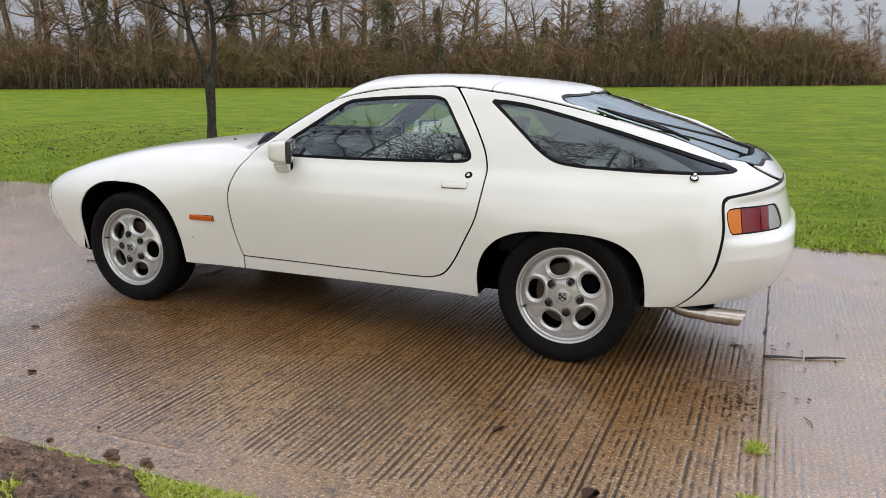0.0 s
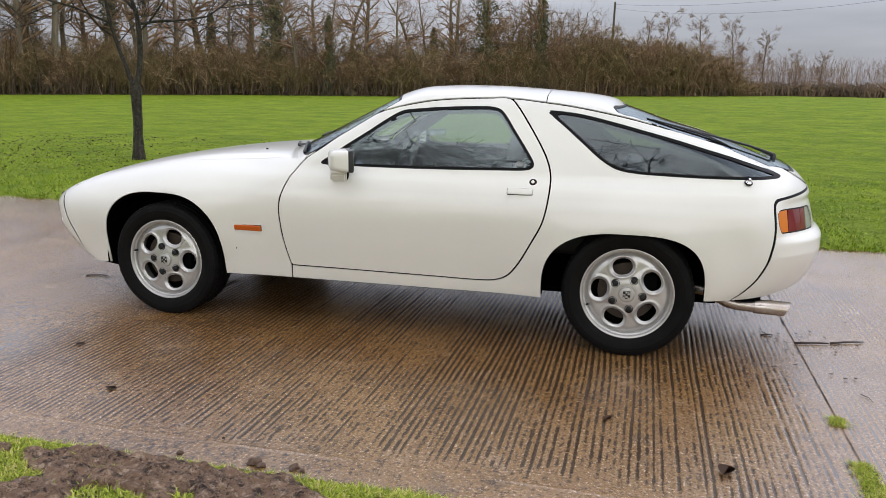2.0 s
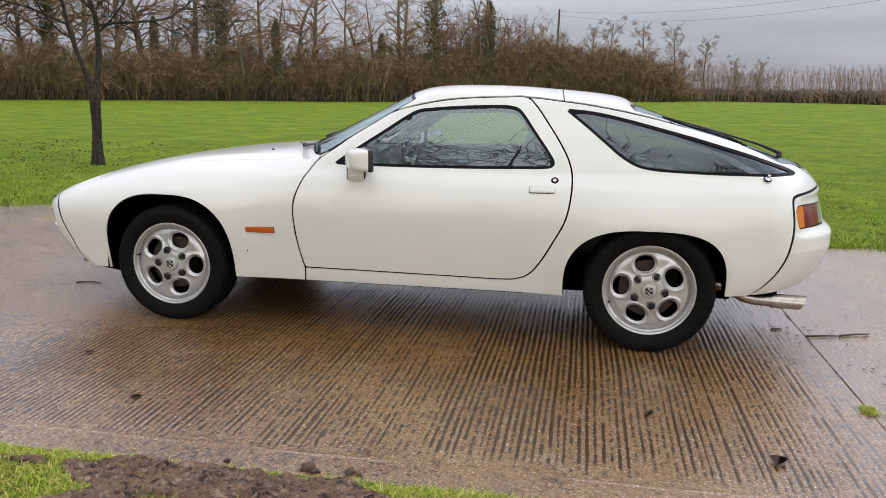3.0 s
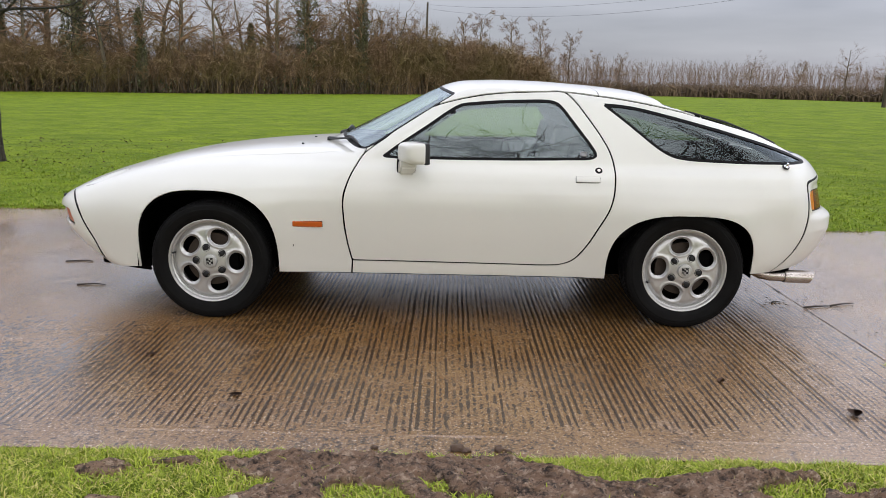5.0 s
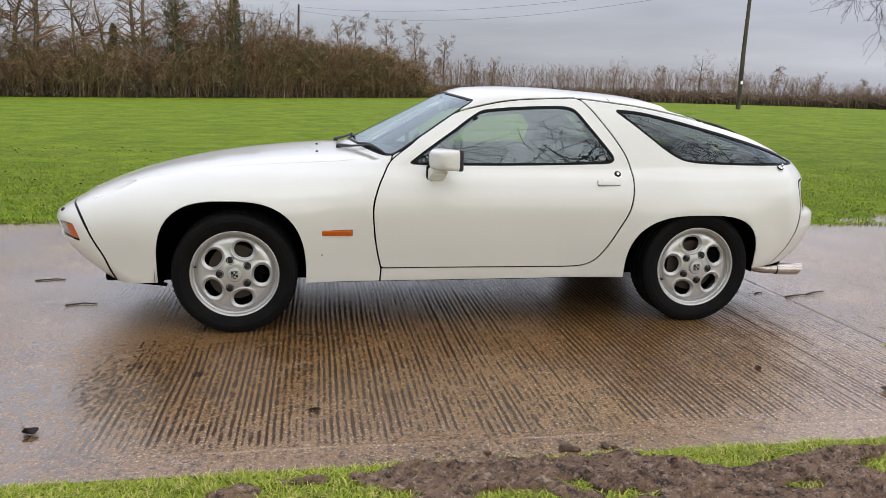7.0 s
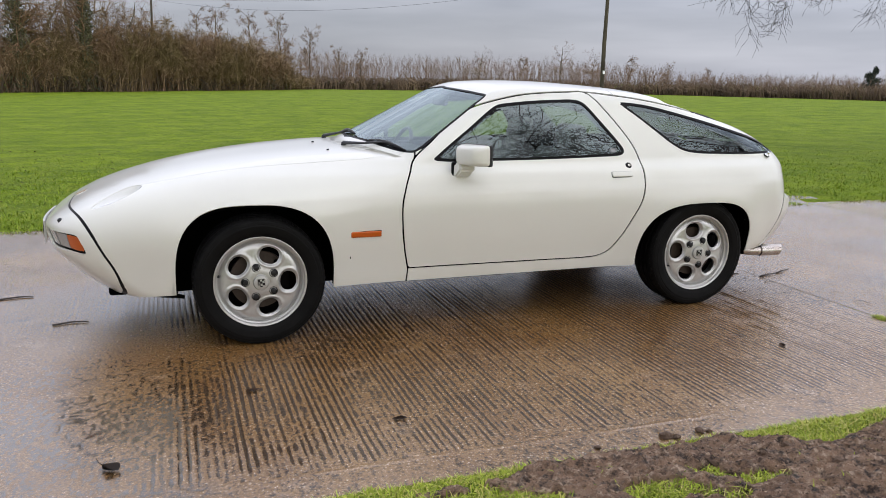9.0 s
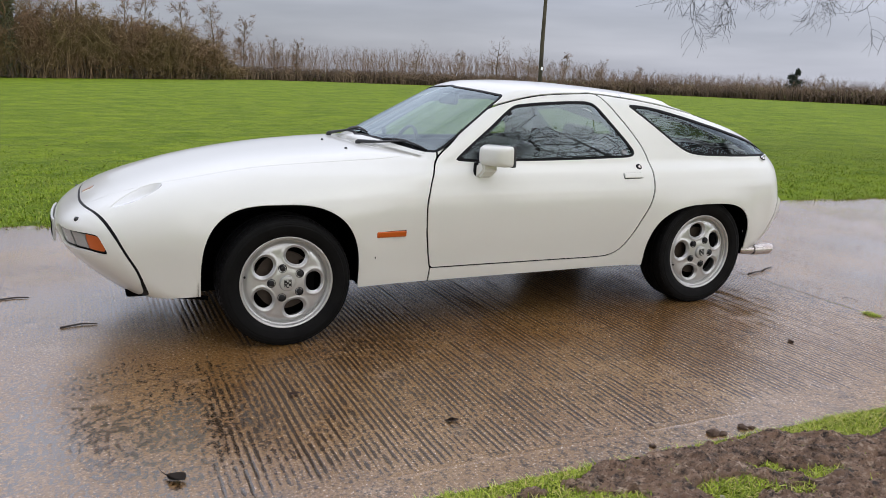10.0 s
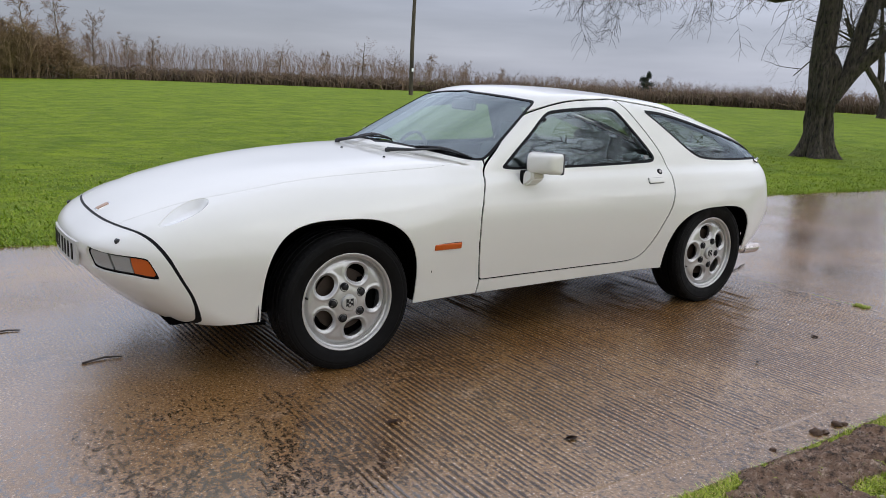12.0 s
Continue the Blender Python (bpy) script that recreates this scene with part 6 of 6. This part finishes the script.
B = np.column_stack([shrubs[own, 0] + hr.normal(size=len(own)) * 0.42, shrubs[own, 1] + hr.normal(size=len(own)) * 0.42, 0 * own])
B[:, 2] = rise(B[:, 0], B[:, 1]) - 0.06
V, F = arching_stems(hr, B, hr.uniform(0.3, 1.7, len(own)) * shrubs[own, 3], shrubs[own, 2] * hr.uniform(0.50, 1.25, len(own)), 0.55, np.full(len(own), 0.014), 25, 0.76, 0.0130)
HEDGE_WOOD = thicket_mat("hedge_twigs", (0.078, 0.050, 0.028), (0.220, 0.142, 0.082), (0.450, 0.330, 0.205), (0.190, 0.150, 0.064))
tagged(new("hedge", quick("hedge", V, F, HEDGE_WOOD, False)), "tall leafless brown hedge of arching twiggy shrubs", "hedge", kind="stuff")

# dense foot of the hedge: short stems and dead growth that close the view
w = Wood()
for k in range(4200):
    f = hr.random()
    b = hr.uniform(0.4, 4.5)
    x, y = hedge_line(f, b)
    x += hr.normal() * 0.3
    z = ground_at(x, y)
    h = hr.uniform(0.3, 1.5) * (1 if f < 0.9 else 0.75)
    w.bar([(x, y, z), (x + hr.normal() * 0.15, y + hr.normal() * 0.1, z + h * 0.5), (x + hr.normal() * 0.4, y + hr.normal() * 0.3, z + h)], [0.028, 0.040, 0.010], 3)
tagged(new("undergrowth", quick("undergrowth", *w.arrays(), wood_mat("dead_growth", (0.040, 0.028, 0.017), (0.110, 0.076, 0.045), 0.8))), "dark dead stems filling the foot of the hedge", "undergrowth", kind="stuff")


# evergreen brambles in the foot of the hedge
BRAMBLE = Mat("bramble_leaves", (0.03, 0.04, 0.012), 0.6)
BRAMBLE.wire("Base Color", BRAMBLE.mix(BRAMBLE.island(), (0.018, 0.026, 0.008), (0.085, 0.090, 0.030)))
n = 15000
f = hr.random(n)
keep = value_noise(f * 46, 0 * f + 3, 2) > -0.02 + 0.35 * f
f = f[keep]
n = len(f)
B = np.array([hedge_line(a, b) for a, b in zip(f, hr.uniform(0.5, 2.6, n))])
B = np.column_stack([B, rise(B[:, 0], B[:, 1]) + hr.random(n) ** 1.6 * (1.1 + 2.2 * np.clip(value_noise(f * 60 + 5, 0 * f), 0, 1))])
u, v = hr.normal(size=(n, 3)), hr.normal(size=(n, 3))
u *= (hr.uniform(0.04, 0.10, n) / np.linalg.norm(u, axis=1))[:, None]
v = np.cross(u, v / np.linalg.norm(v, axis=1)[:, None]) * 0.7
k4 = np.arange(n)[:, None] * 4
V = np.stack([B - u, B - v + (0, 0, 0.015), B + u, B + v + (0, 0, 0.015)], 1).reshape(-1, 3)
tagged(new("brambles", quick("brambles", V, np.concatenate([k4 + [0, 1, 2], k4 + [0, 2, 3]]), BRAMBLE, False)), "dark green brambles in the foot of the hedge", "brambles", kind="stuff")


def far_tree(seed, kind):
    """Tall bare tree; kind 0 upright with stubby sides, 1 spreading, 2 thin birch-like."""
    rng = np.random.default_rng(seed)
    t = new("far_tree")
    h = (13.0, 14.0, 10.5)[kind]
    w = Wood()
    pts = [np.array([0, 0, -0.2])]
    d = np.array([0, 0, 1.0])
    for k in range(8):
        d = d + rng.normal(size=3) * (0.06, 0.12, 0.07)[kind]
        pts.append(pts[-1] + d / np.linalg.norm(d) * h / 8)
    rad = np.linspace((0.30, 0.28, 0.13)[kind], 0.04, 9)
    w.bar(pts, rad, 8)
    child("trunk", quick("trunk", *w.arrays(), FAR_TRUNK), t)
    w = Wood()
    for _ in range((34, 26, 42)[kind]):
        k = rng.integers((2, 3, 2)[kind], 8)
        q = pts[k] + (pts[min(k + 1, 8)] - pts[k]) * rng.random()
        a = rng.uniform(0, 6.28)
        up = (0.9, 0.7, 1.3)[kind]
        grow(w, rng, q, (math.cos(a), math.sin(a), up * rng.uniform(0.4, 1.2)), (2.6, 4.6, 2.3)[kind] * rng.uniform(0.6, 1.1) * (1.15 - k / 14), rad[k] * 0.42, 2, (1, 2, 1)[kind], (0.3, 0.3, 0.17)[kind], 0.1, (0.55, 0.55, 0.42)[kind], (2, 4) if kind < 2 else (3, 5), 0.6, (0.013, 0.013, 0.017)[kind])
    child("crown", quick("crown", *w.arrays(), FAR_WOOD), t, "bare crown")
    return t


IVY = Mat("ivy_leaves", (0.035, 0.055, 0.016), 0.6)
IVY.wire("Base Color", IVY.mix(IVY.island(), (0.035, 0.040, 0.016), (0.150, 0.140, 0.060)))


def ivy_cloud(seed, n, low, high, wide):
    """Small folded leaves crowding round a trunk, in uneven lumps."""
    rng = np.random.default_rng(seed)
    z = rng.uniform(low, high, n)
    a = rng.uniform(0, 2 * math.pi, n)
    lump = 1 + 1.1 * value_noise(z * 0.9 + seed * 7, a * 0.9, 3)
    fall = np.clip((high - z) / 1.8, 0, 1) ** 0.5
    r = wide * np.clip(lump, 0.25, 2) * fall * rng.random(n) ** 0.45
    P = np.stack([r * np.cos(a), r * np.sin(a), z], 1)
    u, v = rng.normal(size=(n, 3)), rng.normal(size=(n, 3))
    u /= np.linalg.norm(u, axis=1)[:, None]
    v -= np.sum(u * v, 1)[:, None] * u
    v /= np.linalg.norm(v, axis=1)[:, None]
    s = rng.uniform(0.05, 0.115, n)[:, None]
    fold = np.cross(u, v) * s * 0.35
    V = np.stack([P - u * s, P - v * s * 0.7 + fold, P + u * s, P + v * s * 0.7 + fold], 1).reshape(-1, 3)
    b = np.arange(n)[:, None] * 4
    return quick("ivy", V, np.concatenate([b + [0, 1, 2], b + [0, 2, 3]]), IVY, False)


def leaf_cloud(name, rng, n, centre, size, leaf, mat):
    """Many small folded leaves round a stem."""
    P = rng.normal(size=(n, 3))
    P *= (rng.random(n) ** 0.4 / np.linalg.norm(P, axis=1))[:, None]
    lump = 1 + 0.5 * value_noise(P[:, 0] * 2 + 9, P[:, 2] * 4 + P[:, 1] * 2)
    P = P * lump[:, None] * np.array(size) + np.array(centre)
    u, v = rng.normal(size=(n, 3)), rng.normal(size=(n, 3))
    u /= np.linalg.norm(u, axis=1)[:, None]
    v -= np.sum(u * v, 1)[:, None] * u
    v /= np.linalg.norm(v, axis=1)[:, None]
    s = leaf * rng.uniform(0.6, 1.4, n)[:, None]
    fold = np.cross(u, v) * s * 0.35
    V = np.stack([P - u * s, P - v * s * 0.6 + fold, P + u * s, P + v * s * 0.6 + fold], 1).reshape(-1, 3)
    b = np.arange(n)[:, None] * 4
    return quick(name, V, np.concatenate([b + [0, 1, 2], b + [0, 2, 3]]), mat, False)


stock = [far_tree(50 + k, k) for k in (0, 1, 2)] + [far_tree(60, 0), far_tree(61, 2)]
words = ["tall bare tree behind the hedge", "spreading bare tree behind the hedge", "slender wispy bare tree at the hedge end", "tall bare tree behind the hedge", "slender wispy bare tree at the hedge end"]
for k, (low, high, wide) in enumerate(((0.8, 9.5, 0.62), (0.5, 11.5, 0.85), (2.5, 8.5, 0.5))):
    ivied = far_tree(70 + k, (0, 0, 1)[k])
    child("ivy", ivy_cloud(k + 1, 5200, low, high, wide), ivied, "dark green ivy")
    stock.append(ivied)
    words.append("bare tree thick with dark ivy in the hedge")

jobs = []
for k in range(46):
    f = (k + 0.8 * hr.random()) / 46
    az = -66 + 73.0 * f * 0.86
    x, y = hedge_line(f * 0.86, hr.uniform(1.0, 8.0))
    jobs.append(((5, 1, 0, 3, 1, 7, 0, 3, 6, 1, 0)[k % 11], x, y, hr.uniform(0.55, 0.95) * curve(az, (-66, -30, -10, 2), (1.0, 1.0, 0.85, 0.62))))
# spreading tree standing in the hedge
for az, s in ((-9.5, 0.62), (-24.0, 0.75), (-38.0, 0.8)):
    x, y = polar(az, 55.5)
    jobs.append((1, x, y, s))
for az, top in ((1.2, 3.9), (2.4, 4.2), (4.7, 3.9), (6.7, 3.8), (8.7, 3.0), (10.7, 1.8), (12.2, 1.7)):
    r = 62 + 4 * hr.random()
    x, y = polar(az, r)
    jobs.append((2 if hr.random() < 0.5 else 4, x, y, (1.05 + r * math.tan(radians(top))) / 10.3))
for az, top in ((20.7, 1.8), (23.5, 1.4), (26.4, 2.2), (28.7, 1.8), (31.0, 1.5), (33.8, 1.1), (36.5, 0.8), (43.0, 0.5), (47.8, 0.7), (59.5, 0.4), (62, 0.3)):
    r = 66 + 3 * hr.random()
    x, y = polar(az, r)
    jobs.append((1 if top > 1.7 else (2, 4)[hr.integers(2)], x, y, (1.05 + r * math.tan(radians(top))) / (13.0 if top > 1.7 else 10.3)))
first = set()
for kind, x, y, s in jobs:
    m = pose(x, y, ground_at(x, y), 0, 0, hr.uniform(0, 360))
    if kind in first:
        ob = copy_thing(stock[kind], m)
    else:
        ob = stock[kind]
        ob.matrix_basis = m
        first.add(kind)
    ob.scale = (s, s, s)
    tagged(ob, words[kind], "tree", "far trees")

# the far plantation: low dark bank, then pale upright stems

def plantation_far(az):
    return curve(az, (0, 14, 30, 45, 63, 72), (60, 60.5, 60, 56, 52, 51))


def plantation_top(az):
    return curve(az, (5, 10, 16, 22, 27, 39, 50, 58, 72), (3.0, 2.9, 2.8, 2.7, 2.5, 1.9, 1.75, 1.65, 1.6))


az = hr.uniform(5.0, 72.0, 3800)
B = np.array([polar(a, plantation_far(a) + 1.0 + r) for a, r in zip(az, hr.uniform(0, 7, len(az)))])
B = np.column_stack([B, rise(B[:, 0], B[:, 1]) - 0.06])
h = plantation_top(az) * hr.uniform(0.55, 1.05, len(az)) * np.where(az < 34, 1.0, 0.85)
V, F = arching_stems(hr, B, hr.uniform(0.05, 0.50, len(az)), h, 0.18, np.full(len(az), 0.008), 12, 0.50, 0.0060)
SAPLING = thicket_mat("sapling_twigs", (0.130, 0.082, 0.058), (0.225, 0.148, 0.106), (0.320, 0.240, 0.178), (0.190, 0.138, 0.090))
tagged(new("plantation", quick("plantation", V, F, SAPLING, False)), "low far plantation of bare brown saplings", "plantation", kind="stuff")
w = Wood()
for k in range(6000):
    az = hr.uniform(4.5, 72)
    x, y = polar(az, plantation_far(az) + hr.uniform(0, 2.5))
    z = ground_at(x, y)
    h = hr.uniform(0.45, 1.15)
    w.bar([(x, y, z), (x + hr.normal() * 0.12, y, z + h * 0.6), (x + hr.normal() * 0.5, y, z + h)], [0.045, 0.046, 0.012], 3)
tagged(new("bank", quick("bank", *w.arrays(), wood_mat("bank_growth", (0.070, 0.046, 0.028), (0.165, 0.112, 0.068), 0.7))), "dark low growth in front of the plantation", "undergrowth", kind="stuff")
# one dark conifer far off
x, y = polar(46.4, 60)
con = new("conifer")
con.matrix_basis = pose(x, y, 0.15) @ Matrix.Diagonal((1.45, 1.45, 1.05, 1))
part("trunk", tube([(0, 0, 0), (0, 0, 2.0)], [0.07, 0.012], 8), FAR_TRUNK, con)
NEEDLE = Mat("conifer_needles", (0.014, 0.026, 0.010), 0.7)
cr = np.random.default_rng(4)
for k in range(5):
    child("crown", leaf_cloud("crown", cr, 420, (cr.normal() * 0.10, cr.normal() * 0.10, 0.65 + 0.31 * k), ((0.50, 0.36, 0.46, 0.24, 0.14)[k], (0.45, 0.5, 0.3, 0.26, 0.12)[k], 0.22), 0.045, NEEDLE), con, "dark green needles")
tagged(con, "small dark green conifer in the far plantation", "conifer")

# ---- poles and wires ----
POLE_WOOD = wood_mat("pole_wood", (0.030, 0.024, 0.016), (0.085, 0.070, 0.046), 3)


def utility_pole(x, y, high, word):
    z = ground_at(x, y)
    p = new("pole")
    p.matrix_basis = pose(x, y, z)
    part("shaft", tube([(0, 0, -0.3), (0.0, 0, 3), (0.10, 0, high)], [0.125, 0.115, 0.085], 14), POLE_WOOD, p, "tarred round timber")
    tagged(p, word, "pole", "poles")
    return p, Vector((x, y, z + high - 0.28))


pole, top_a = utility_pole(21.9, 35.6, 7.2, "dark wooden pole carrying overhead wires")
part("sign_plate", box(0.13, 0.01, 0.18, 0.002, 1, at=(0.0, -0.125, 1.5)), STICKER, pole, "small pale plate")
_, top_b = utility_pole(*polar(-1.4, 76), 8.0, "wooden pole standing behind the hedge")
WIRE = Mat("wire", (0.02, 0.02, 0.022), 0.5)
for oz, sag in ((0.10, 1.0), (-0.25, 1.35)):
    a, b = top_a + Vector((0.09, 0, oz)), top_b + Vector((0.09, 0, oz))
    pts = [a.lerp(b, s) - Vector((0, 0, 4 * sag * s * (1 - s))) for s in np.linspace(0, 1, 25)]
    wire = new("overhead_wire", bm_data("overhead_wire", tube(pts, 0.007, 4), WIRE))
    tagged(wire, "thin dark overhead wire running between two poles", "wire", "overhead wires")
